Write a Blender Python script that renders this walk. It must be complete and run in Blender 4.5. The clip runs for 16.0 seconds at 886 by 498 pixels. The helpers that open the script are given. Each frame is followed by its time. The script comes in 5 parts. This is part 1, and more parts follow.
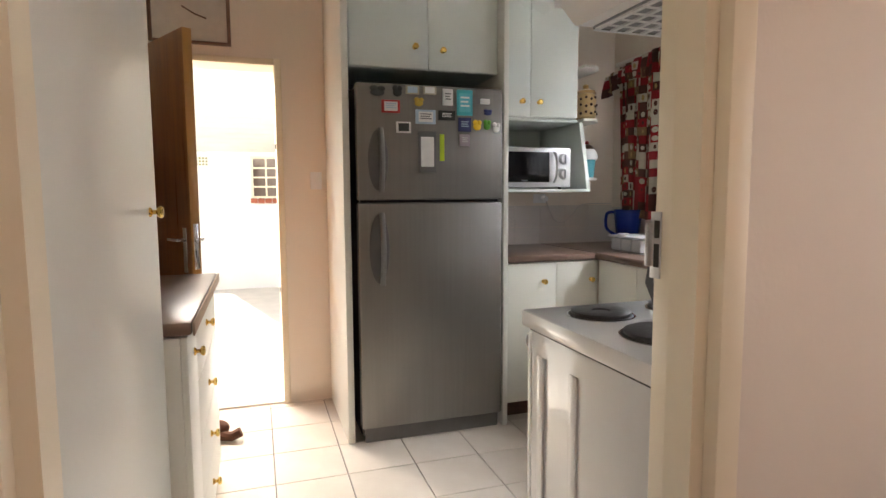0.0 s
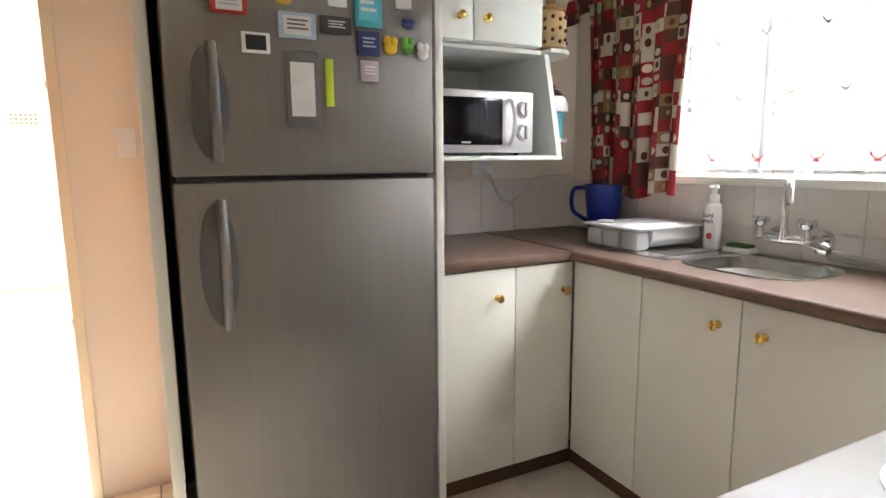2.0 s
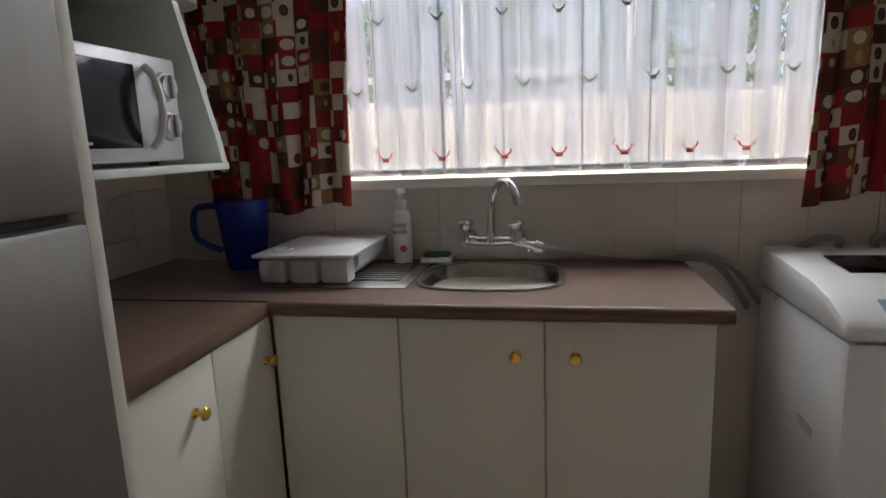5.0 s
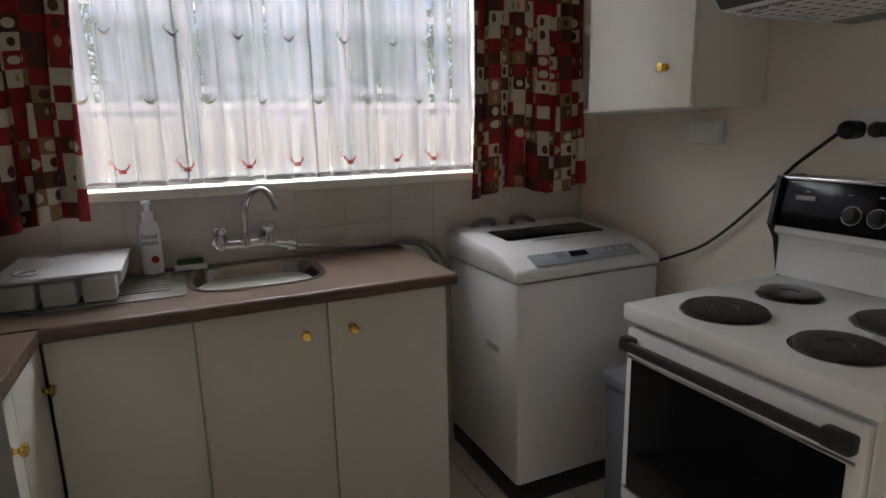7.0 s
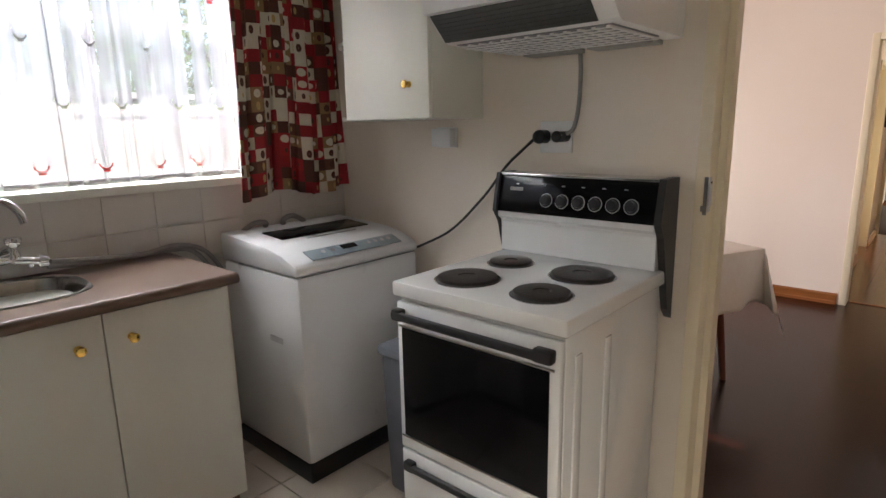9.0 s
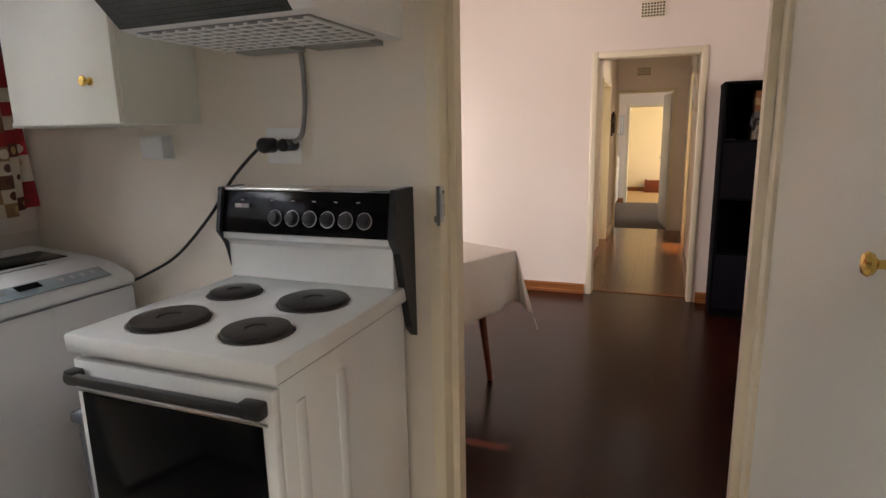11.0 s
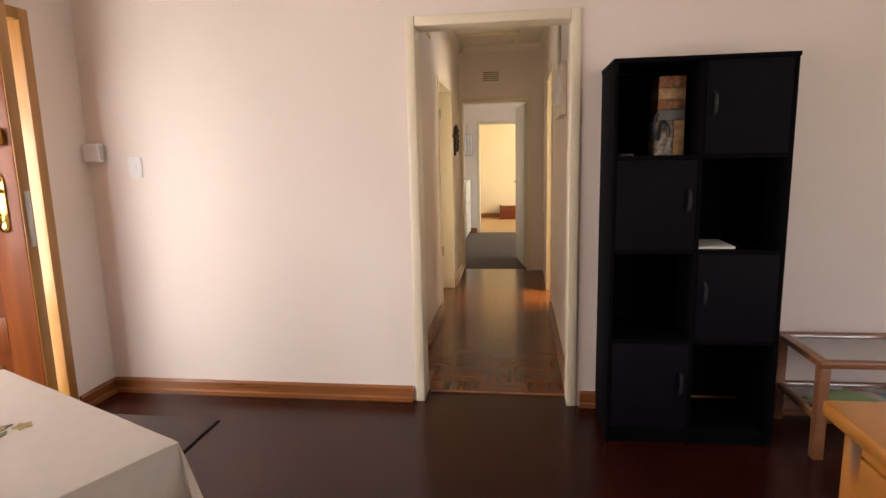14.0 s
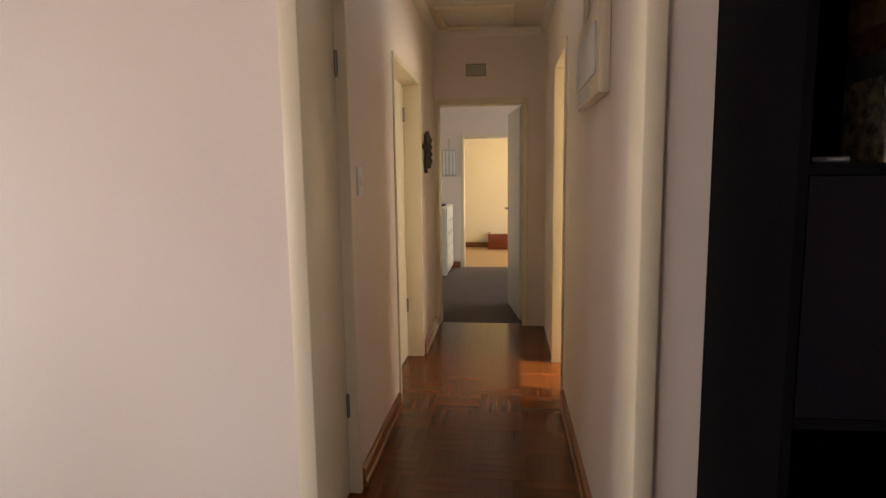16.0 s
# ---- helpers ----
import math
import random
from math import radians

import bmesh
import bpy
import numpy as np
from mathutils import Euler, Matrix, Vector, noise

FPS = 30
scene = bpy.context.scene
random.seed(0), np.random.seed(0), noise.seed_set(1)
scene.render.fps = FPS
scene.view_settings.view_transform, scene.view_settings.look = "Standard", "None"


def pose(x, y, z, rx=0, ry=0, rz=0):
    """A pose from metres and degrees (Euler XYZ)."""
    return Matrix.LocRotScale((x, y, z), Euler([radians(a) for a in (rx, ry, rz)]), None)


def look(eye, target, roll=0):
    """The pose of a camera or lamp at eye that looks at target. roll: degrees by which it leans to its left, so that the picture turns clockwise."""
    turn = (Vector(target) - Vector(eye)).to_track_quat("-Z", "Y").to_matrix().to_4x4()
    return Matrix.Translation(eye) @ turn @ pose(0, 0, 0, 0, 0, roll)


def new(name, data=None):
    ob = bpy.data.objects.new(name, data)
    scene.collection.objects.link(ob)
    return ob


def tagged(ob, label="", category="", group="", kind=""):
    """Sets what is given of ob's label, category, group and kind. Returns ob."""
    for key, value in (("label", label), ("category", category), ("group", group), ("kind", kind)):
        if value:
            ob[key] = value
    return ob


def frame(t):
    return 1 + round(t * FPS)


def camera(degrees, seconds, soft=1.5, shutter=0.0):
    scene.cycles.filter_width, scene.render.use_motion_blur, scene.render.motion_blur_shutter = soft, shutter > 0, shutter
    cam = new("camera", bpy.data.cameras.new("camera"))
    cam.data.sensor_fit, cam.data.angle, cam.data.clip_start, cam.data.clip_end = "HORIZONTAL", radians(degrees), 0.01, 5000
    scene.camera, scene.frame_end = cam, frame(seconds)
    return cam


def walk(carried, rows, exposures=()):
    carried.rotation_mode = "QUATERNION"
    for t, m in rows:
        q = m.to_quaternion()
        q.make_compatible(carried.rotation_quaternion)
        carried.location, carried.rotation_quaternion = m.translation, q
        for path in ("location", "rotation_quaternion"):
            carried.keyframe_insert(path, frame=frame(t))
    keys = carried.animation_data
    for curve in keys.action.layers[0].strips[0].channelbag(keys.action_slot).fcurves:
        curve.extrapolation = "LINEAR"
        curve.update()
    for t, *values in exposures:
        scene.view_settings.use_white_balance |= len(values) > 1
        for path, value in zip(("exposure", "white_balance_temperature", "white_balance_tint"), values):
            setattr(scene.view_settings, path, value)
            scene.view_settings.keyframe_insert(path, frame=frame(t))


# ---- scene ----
cam = camera(75.7, 16.0)
PATH = [
    (0, (1.774, 1.869, 1.33), (2.389, 3.762, 1.142), -0.3),
    (0.5, (1.89, 2.209, 1.318), (2.526, 4.095, 1.122), -0.1),
    (1, (2.015, 2.48, 1.316), (2.681, 4.35, 1.07), -0.2),
    (1.5, (2.122, 2.771, 1.333), (2.876, 4.598, 1.027), -0.3),
    (2, (2.22, 3.037, 1.348), (3.107, 4.802, 1.04), -0.5),
    (2.5, (2.285, 3.257, 1.35), (3.329, 4.934, 1.038), -1.0),
    (3, (2.34, 3.456, 1.345), (3.629, 4.953, 1.036), -1.3),
    (3.5, (2.413, 3.631, 1.339), (3.913, 4.917, 1.029), -1.7),
    (4, (2.427, 3.778, 1.34), (4.114, 4.803, 1.02), -2.0),
    (6.5, (2.051, 4.429, 1.464), (3.923, 3.855, 1.056), -1.6),
    (7, (2.013, 4.483, 1.457), (3.796, 3.675, 1.049), -1.3),
    (7.5, (1.96, 4.533, 1.458), (3.66, 3.562, 1.052), -1.3),
    (8, (1.909, 4.581, 1.466), (3.49, 3.426, 1.056), -1.3),
    (8.5, (1.872, 4.629, 1.472), (3.304, 3.296, 1.056), -1.2),
    (9, (1.842, 4.657, 1.473), (3.143, 3.195, 1.057), -1.1),
    (11.3, (1.777, 4.244, 1.453), (2.392, 2.382, 1.061), -1.0),
    (11.5, (1.777, 4.162, 1.435), (2.331, 2.28, 1.047), -0.9),
    (12, (1.795, 3.823, 1.421), (2.241, 1.911, 1.043), -1.4),
    (12.5, (1.821, 3.435, 1.405), (2.183, 1.505, 1.028), -1.4),
    (13, (1.818, 3.044, 1.408), (2.123, 1.103, 1.032), -1.3),
    (13.5, (1.82, 2.658, 1.398), (2.098, 0.711, 1.036), -1.4),
    (14, (1.817, 2.241, 1.395), (2.077, 0.285, 1.068), -1.3),
    (14.5, (1.801, 1.819, 1.389), (2.048, -0.144, 1.101), -1.3),
    (15, (1.812, 1.4, 1.392), (2.052, -0.567, 1.123), -0.9),
    (15.5, (1.82, 0.984, 1.392), (2.05, -0.986, 1.132), -0.7),
    (16, (1.855, 0.553, 1.356), (2.077, -1.418, 1.103), -0.8),
]
EXPOSURES = [(0, 1.35), (.5, 1.6), (1.5, 1.88), (2.5, 1.82), (3, 1.65), (3.5, 1.15), (4, .7), (6.5, -.15), (7.5, .3), (9, .85), (11.5, .75), (13, .85), (14, .98), (14.5, .88), (16, .45)]
walk(cam, [(t, look(eye, target, roll)) for t, eye, target, roll in PATH], EXPOSURES)

# ---------- light ----------
SUN_EL, SUN_AZ = radians(40), radians(-80)      # from the west, a little north
world = bpy.data.worlds.new("sky"); scene.world = world; world.use_nodes = True
wn = world.node_tree.nodes; wl = world.node_tree.links
sky = wn.new("ShaderNodeTexSky"); sky.sky_type = 'NISHITA'; sky.sun_disc = False
sky.sun_elevation, sky.sun_rotation = SUN_EL, SUN_AZ
wl.new(sky.outputs[0], wn["Background"].inputs[0]); wn["Background"].inputs[1].default_value = 0.15
sd = bpy.data.lights.new("sun", 'SUN'); sd.energy, sd.angle, sd.color = 5.0, radians(0.5), (1, .95, .87)
sun = new("sun", sd)
sun.matrix_world = look((math.sin(SUN_AZ) * 30, math.cos(SUN_AZ) * 30, math.tan(SUN_EL) * 30), (0, 0, 0))


def window_light(name, at, to, w, h, watts, col=(1, .97, .93)):
    d = bpy.data.lights.new(name, 'AREA'); d.shape = 'RECTANGLE'; d.size, d.size_y, d.energy, d.color = w, h, watts, col
    o = new(name, d); o.matrix_world = look(at, to); return o


WARM = (1, .80, .75)
window_light("daylight_dining_north", (-1.0, 2.60, 1.45), (0.6, -.81, 1.1), 1.6, 1.2, 13, WARM)
window_light("daylight_dining_east", (4.40, 1.65, 1.5), (3.2, -.8, 1.2), 1.0, 1.1, 17, (1, .80, .75))
window_light("daylight_front_door", (5.1, .35, 1.05), (3.4, -.75, .75), 1.2, 1.5, 34, (1, .91, .86))
window_light("daylight_side_room", (-0.45, -3.2, 1.5), (1.5, -3.2, 1.2), 1.0, 1.0, 34, (1, .84, .62))
window_light("daylight_bedroom", (-0.45, -6.2, 1.5), (2.5, -6.3, 1.0), 1.4, 1.2, 16, (1, .92, .85))
window_light("daylight_far_room", (-0.45, -9.25, 1.5), (2.5, -9.4, 1.0), 1.6, 1.3, 46, (1, .86, .62))
window_light("daylight_kitchen_window", (5.15, 4.1, 2.95), (3.2, 4.1, 1.0), 2.3, 1.1, 250, (.98, .98, 1))
window_light("daylight_back_door", (1.5, 6.5, 2.75), (1.7, 4.6, .6), .9, .7, 85, (1, .90, .80))

# ---------- materials ----------
def mat(name, c1, c2=None, rough=.6, scale=4.0, bump=.0, bscale=60.0, metal=0.0, stretch=(1, 1, 1), coat=0.0, rvar=.08, rand=0.0, spec=.5):
    m = bpy.data.materials.new(name); m.use_nodes = True
    n, l = m.node_tree.nodes, m.node_tree.links; b = n["Principled BSDF"]
    c2 = c2 or tuple(v * .86 for v in c1)
    tc = n.new("ShaderNodeTexCoord"); mp = n.new("ShaderNodeMapping"); mp.inputs["Scale"].default_value = stretch
    l.new(tc.outputs["Object"], mp.inputs[0])
    t = n.new("ShaderNodeTexNoise"); t.inputs["Scale"].default_value = scale; t.inputs["Detail"].default_value = 6
    l.new(mp.outputs[0], t.inputs[0])
    r = n.new("ShaderNodeValToRGB"); r.color_ramp.elements[0].position, r.color_ramp.elements[1].position = .3, .7
    r.color_ramp.elements[0].color, r.color_ramp.elements[1].color = (*c2, 1), (*c1, 1)
    l.new(t.outputs["Fac"], r.inputs[0]); out = r.outputs[0]
    if rand:
        oi = n.new("ShaderNodeObjectInfo"); hs = n.new("ShaderNodeHueSaturation"); mr = n.new("ShaderNodeMapRange")
        mr.inputs[3].default_value, mr.inputs[4].default_value = 1 - rand, 1 + rand
        l.new(oi.outputs["Random"], mr.inputs[0]); l.new(mr.outputs[0], hs.inputs["Value"]); l.new(out, hs.inputs["Color"]); out = hs.outputs[0]
    l.new(out, b.inputs["Base Color"])
    rr = n.new("ShaderNodeMapRange"); rr.inputs[3].default_value, rr.inputs[4].default_value = max(.02, rough - rvar), min(1, rough + rvar)
    l.new(t.outputs["Fac"], rr.inputs[0]); l.new(rr.outputs[0], b.inputs["Roughness"])
    b.inputs["Metallic"].default_value = metal; b.inputs["Specular IOR Level"].default_value = spec; b.inputs["Coat Weight"].default_value = coat; b.inputs["Coat Roughness"].default_value = .12
    if bump:
        t2 = n.new("ShaderNodeTexNoise"); t2.inputs["Scale"].default_value = bscale; l.new(mp.outputs[0], t2.inputs[0])
        bp = n.new("ShaderNodeBump"); bp.inputs["Strength"].default_value = bump; bp.inputs["Distance"].default_value = .01
        l.new(t2.outputs["Fac"], bp.inputs["Height"]); l.new(bp.outputs[0], b.inputs["Normal"])
    return m


def wood(name, c1, c2, axis='z', rough=.4, knots=False, coat=.2, rand=0.0, ring=9.0):
    m = mat(name, c1, c2, rough, 3.0, .08, 30, stretch={'x': (.15, 2.2, 2.2), 'y': (2.2, .15, 2.2), 'z': (2.2, 2.2, .15)}[axis], coat=coat, rand=rand)
    n, l = m.node_tree.nodes, m.node_tree.links
    noise_t = [x for x in n if x.type == 'TEX_NOISE'][0]; noise_t.inputs["Scale"].default_value = ring; noise_t.inputs["Distortion"].default_value = .8
    if knots:
        b = n["Principled BSDF"]; tc = [x for x in n if x.type == 'TEX_COORD'][0]; old = b.inputs["Base Color"].links[0].from_socket
        mp2 = n.new("ShaderNodeMapping"); mp2.inputs["Scale"].default_value = {'x': (3, 7, 7), 'y': (9, 2.6, 9), 'z': (9, 9, 2.6)}[axis]
        l.new(tc.outputs["Object"], mp2.inputs[0]); v = n.new("ShaderNodeTexVoronoi"); v.inputs["Scale"].default_value = .9; l.new(mp2.outputs[0], v.inputs[0])
        cr = n.new("ShaderNodeValToRGB"); cr.color_ramp.elements[0].position, cr.color_ramp.elements[1].position = .09, .24
        cr.color_ramp.elements[0].color = (1, 1, 1, 1); cr.color_ramp.elements[1].color = (0, 0, 0, 1); l.new(v.outputs["Distance"], cr.inputs[0])
        mx = n.new("ShaderNodeMixRGB"); mx.inputs[2].default_value = (.09, .03, .01, 1); l.new(cr.outputs[0], mx.inputs[0]); l.new(old, mx.inputs[1]); l.new(mx.outputs[0], b.inputs["Base Color"])
    return m


def glassy(name, col, rough=.05, trans=1.0, ior=1.45):
    m = bpy.data.materials.new(name); m.use_nodes = True; b = m.node_tree.nodes["Principled BSDF"]
    b.inputs["Base Color"].default_value = (*col, 1); b.inputs["Roughness"].default_value = rough
    b.inputs["Transmission Weight"].default_value = trans; b.inputs["IOR"].default_value = ior
    return m


def net_material(name):
    m = bpy.data.materials.new(name); m.use_nodes = True; n, l = m.node_tree.nodes, m.node_tree.links
    n.remove(n["Principled BSDF"]); out = n["Material Output"]
    tr = n.new("ShaderNodeBsdfTransparent"); tl = n.new("ShaderNodeBsdfTranslucent"); df = n.new("ShaderNodeBsdfDiffuse")
    tl.inputs[0].default_value = (.20, .197, .225, 1); df.inputs[0].default_value = (.62, .61, .65, 1)
    a = n.new("ShaderNodeMixShader"); a.inputs[0].default_value = .35; l.new(tl.outputs[0], a.inputs[1]); l.new(df.outputs[0], a.inputs[2])
    uv = n.new("ShaderNodeTexCoord"); t = n.new("ShaderNodeTexNoise"); t.inputs["Scale"].default_value = 1; mpn = n.new("ShaderNodeMapping"); mpn.inputs["Scale"].default_value = (0, 22, .5); l.new(uv.outputs["Object"], mpn.inputs[0]); l.new(mpn.outputs[0], t.inputs[0])
    mr = n.new("ShaderNodeMapRange"); mr.inputs[1].default_value, mr.inputs[2].default_value, mr.inputs[3].default_value, mr.inputs[4].default_value = .35, .65, .44, .84; l.new(t.outputs["Fac"], mr.inputs[0])
    x = n.new("ShaderNodeMixShader"); l.new(mr.outputs[0], x.inputs[0]); l.new(tr.outputs[0], x.inputs[1]); l.new(a.outputs[0], x.inputs[2]); l.new(x.outputs[0], out.inputs[0])
    return m


def patchwork(name):
    """Printed cotton: a grid of red, brown, white and ochre squares with round motifs."""
    m = bpy.data.materials.new(name); m.use_nodes = True; n, l = m.node_tree.nodes, m.node_tree.links; b = n["Principled BSDF"]
    tc = n.new("ShaderNodeTexCoord"); sep = n.new("ShaderNodeSeparateXYZ"); l.new(tc.outputs["UV"], sep.inputs[0])
    def mth(op, a, bb=None):
        k = n.new("ShaderNodeMath"); k.operation = op
        for i, v in enumerate((a, bb)):
            if v is None: continue
            if isinstance(v, (int, float)): k.inputs[i].default_value = v
            else: l.new(v, k.inputs[i])
        return k.outputs[0]
    u, v = mth('DIVIDE', sep.outputs[0], .038), mth('DIVIDE', sep.outputs[1], .054)
    cu, cv = mth('FLOOR', u), mth('FLOOR', v); fu, fv = mth('FRACT', u), mth('FRACT', v)
    cb = n.new("ShaderNodeCombineXYZ"); l.new(cu, cb.inputs[0]); l.new(cv, cb.inputs[1])
    wnz = n.new("ShaderNodeTexWhiteNoise"); wnz.noise_dimensions = '2D'; l.new(cb.outputs[0], wnz.inputs["Vector"])
    rp = n.new("ShaderNodeValToRGB"); rp.color_ramp.interpolation = 'CONSTANT'; e = rp.color_ramp.elements
    cols = [(0, (.27, .012, .016)), (.24, (.085, .026, .016)), (.42, (.60, .54, .44)), (.64, (.27, .16, .075)), (.78, (.34, .016, .02)), (.92, (.13, .05, .03))]
    e[0].position, e[0].color = 0, (*cols[0][1], 1); e[1].position, e[1].color = cols[1][0], (*cols[1][1], 1)
    for p, c in cols[2:]:
        q = e.new(p); q.color = (*c, 1)
    l.new(wnz.outputs["Value"], rp.inputs[0])
    du, dv = mth('SUBTRACT', fu, .5), mth('SUBTRACT', fv, .5)
    sx = n.new("ShaderNodeSeparateColor"); l.new(wnz.outputs["Color"], sx.inputs[0])
    du2 = mth('MULTIPLY', du, mth('ADD', mth('MULTIPLY', sx.outputs[1], 1.6), .7))
    dist = mth('SQRT', mth('ADD', mth('MULTIPLY', du2, du2), mth('MULTIPLY', dv, dv)))
    wav = mth('SINE', mth('MULTIPLY', dist, mth('ADD', 5, mth('MULTIPLY', sx.outputs[2], 12))))
    inside = mth('MULTIPLY', mth('MULTIPLY', mth('LESS_THAN', dist, .34), mth('GREATER_THAN', wav, .15)), mth('GREATER_THAN', sx.outputs[0], .35))
    c2 = n.new("ShaderNodeValToRGB"); c2.color_ramp.interpolation = 'CONSTANT'; e = c2.color_ramp.elements
    e[0].color = (.62, .56, .46, 1); e[1].position, e[1].color = .45, (.09, .03, .02, 1); q = e.new(.75); q.color = (.45, .3, .12, 1); l.new(sx.outputs[1], c2.inputs[0])
    mx = n.new("ShaderNodeMixRGB"); l.new(inside, mx.inputs[0]); l.new(rp.outputs[0], mx.inputs[1]); l.new(c2.outputs[0], mx.inputs[2])
    l.new(mx.outputs[0], b.inputs["Base Color"]); b.inputs["Roughness"].default_value = .85
    return m


M = {}
M['wall_k'] = mat("kitchen wall paint", (.80, .73, .64), (.77, .70, .61), .55, 1.5, .05, 90)
M['wall_d'] = mat("cream wall paint", (.83, .745, .685), (.80, .71, .645), .6, 1.2, .06, 70)
M['wall_y'] = mat("pale yellow wall paint", (.84, .75, .55), (.80, .70, .50), .6, 1.2, .05, 70)
M['ceil'] = mat("white ceiling paint", (.82, .78, .71), (.79, .74, .67), .7, 2, .03)
M['plaster_out'] = mat("white exterior plaster", (.82, .80, .76), (.74, .72, .67), .8, 2, .2, 40)
M['cream'] = mat("cream gloss paint", (.82, .74, .58), (.78, .70, .53), .32, 3, .04, 20)
M['white'] = mat("white cabinet board", (.80, .80, .74), (.77, .77, .70), .34, 2, .02, 40)
M['white_g'] = mat("pale mint cabinet board", (.76, .82, .77), (.73, .79, .74), .3, 2, .02, 40)
M['enamel'] = mat("white enamel", (.82, .83, .83), (.78, .79, .79), .16, 3, coat=.5)
M['wmwhite'] = mat("white appliance steel", (.78, .79, .80), (.74, .75, .77), .3, 3)
M['plastic_w'] = mat("white plastic", (.82, .83, .83), (.78, .79, .80), .35, 5)
M['plastic_k'] = mat("black plastic", (.02, .02, .022), (.014, .014, .016), .35, 5)
M['black'] = mat("black glass", (.004, .004, .005), (.003, .003, .004), .12, 5, rvar=.02, spec=.2)
M['plate'] = mat("cast iron hotplate", (.032, .028, .027), (.022, .019, .018), .42, 30, .15, 80)
M['chrome'] = mat("chrome", (.75, .75, .76), (.68, .68, .7), .1, 5, metal=1, rvar=.04)
M['brass'] = mat("polished brass", (.85, .60, .18), (.75, .5, .13), .14, 8, metal=1, rvar=.05)
M['steel'] = mat("brushed steel", (.25, .24, .225), (.23, .22, .205), .40, 3, .004, 60, metal=.7, stretch=(18, 1, .5), rvar=.012)
M['sinksteel'] = mat("sink steel", (.45, .44, .42), (.37, .36, .34), .24, 12, metal=1)
M['handle_g'] = mat("grey metal handle", (.25, .25, .245), (.21, .21, .205), .3, 5, metal=.7)
M['silver'] = mat("silver plastic", (.60, .60, .61), (.55, .55, .56), .3, 5, metal=.5)
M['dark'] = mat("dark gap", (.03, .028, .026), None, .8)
M['counter'] = mat("brown laminate", (.175, .115, .088), (.145, .092, .068), .33, 9, .0, 80, rvar=.03)
M['kick'] = wood("dark kick board", (.13, .06, .035), (.09, .04, .022), 'x', .45)
M['grout'] = mat("dark grout", (.20, .18, .16), (.15, .13, .12), .9, 20, .2)
M['ftile'] = mat("cream ceramic floor tile", (.74, .68, .60), (.68, .61, .53), .22, 6, .02, 30, rand=.03)
M['wtile'] = mat("pale wall tile", (.70, .67, .63), (.67, .64, .60), .16, 4, .02, 20, rand=.02)
M['dfloor'] = mat("dark polished parquet", (.036, .0075, .004), (.020, .0042, .0025), .26, 5, .0, spec=.26, stretch=(2, .6, 1), rvar=.015)
M['parquet'] = wood("brown parquet block", (.17, .046, .008), (.095, .025, .004), 'y', .24, coat=.25, rand=.13)
M['parquet_x'] = wood("brown parquet block across", (.17, .046, .008), (.095, .025, .004), 'x', .24, coat=.25, rand=.13)
for k in ('parquet', 'parquet_x'): M[k].node_tree.nodes["Principled BSDF"].inputs["Specular IOR Level"].default_value = .28
M['skirt'] = wood("varnished skirting", (.30, .115, .035), (.20, .07, .02), 'x', .3)
M['skirt_y'] = wood("varnished skirting lengthwise", (.30, .115, .035), (.20, .07, .02), 'y', .3)
M['doorwood'] = wood("red brown hardwood", (.32, .090, .015), (.18, .044, .008), 'z', .45, coat=.08)
M['backdoor'] = wood("dark stained door", (.42, .16, .038), (.27, .085, .02), 'z', .3, coat=.4)
M['oakframe'] = wood("honey door frame", (.48, .24, .06), (.36, .17, .04), 'z', .35)
M['pine'] = wood("knotty pine", (.72, .32, .05), (.55, .205, .026), 'y', .3, knots=True, coat=.4, ring=5)
M['pine_z'] = wood("knotty pine upright", (.70, .31, .048), (.53, .195, .025), 'z', .3, knots=True, coat=.4, ring=5)
M['tablewood'] = wood("red brown table wood", (.22, .055, .025), (.14, .035, .016), 'z', .3)
M['teak'] = wood("brown teak", (.30, .13, .055), (.2, .085, .035), 'x', .35)
M['bookwood'] = mat("black stained board", (.005, .0045, .006), (.003, .003, .004), .75, 6, .05, 60, spec=.03)
M['bookdoor'] = mat("black door board", (.008, .007, .010), (.006, .005, .008), .65, 6, .04, 60, spec=.06)
M['cloth'] = mat("cream tablecloth", (.78, .74, .68), (.74, .70, .63), .85, 30, .15, 300)
M['curtain'] = patchwork("kitchen print cotton")
M['net'] = net_material("white net")
M['redcloth'] = mat("deep red curtain cloth", (.16, .008, .010), (.10, .005, .006), .8, 10, .1, 200)
M['carpet'] = mat("grey brown carpet", (.14, .115, .10), (.11, .09, .08), .95, 60, .4, 300)
M['tanfloor'] = mat("tan floor", (.46, .31, .16), (.40, .26, .13), .5, 5)
M['mahog'] = wood("mahogany board", (.22, .05, .018), (.16, .035, .012), 'x', .35)
M['glass'] = glassy("clear glass", (1, 1, 1), 0.0)
M['tint'] = glassy("table glass", (.92, .97, .95), .02)
M['bluejug'] = glassy("blue plastic", (.02, .07, .55), .15, .55)
M['frost'] = glassy("frosted white plastic", (.86, .88, .9), .35, .25)
M['soil'] = mat("lawn", (.10, .14, .04), (.06, .09, .025), .9, 3, .5, 60)
M['paving'] = mat("pale concrete paving", (.62, .58, .52), (.54, .50, .45), .85, 4, .2, 40)
M['leaf'] = mat("green leaves", (.12, .20, .04), (.07, .13, .025), .6, 5)
M['bark'] = mat("bark", (.10, .07, .05), (.06, .04, .03), .9, 12, .5)
M['brick'] = mat("red brick", (.36, .11, .06), (.27, .08, .045), .85, 15, .2)
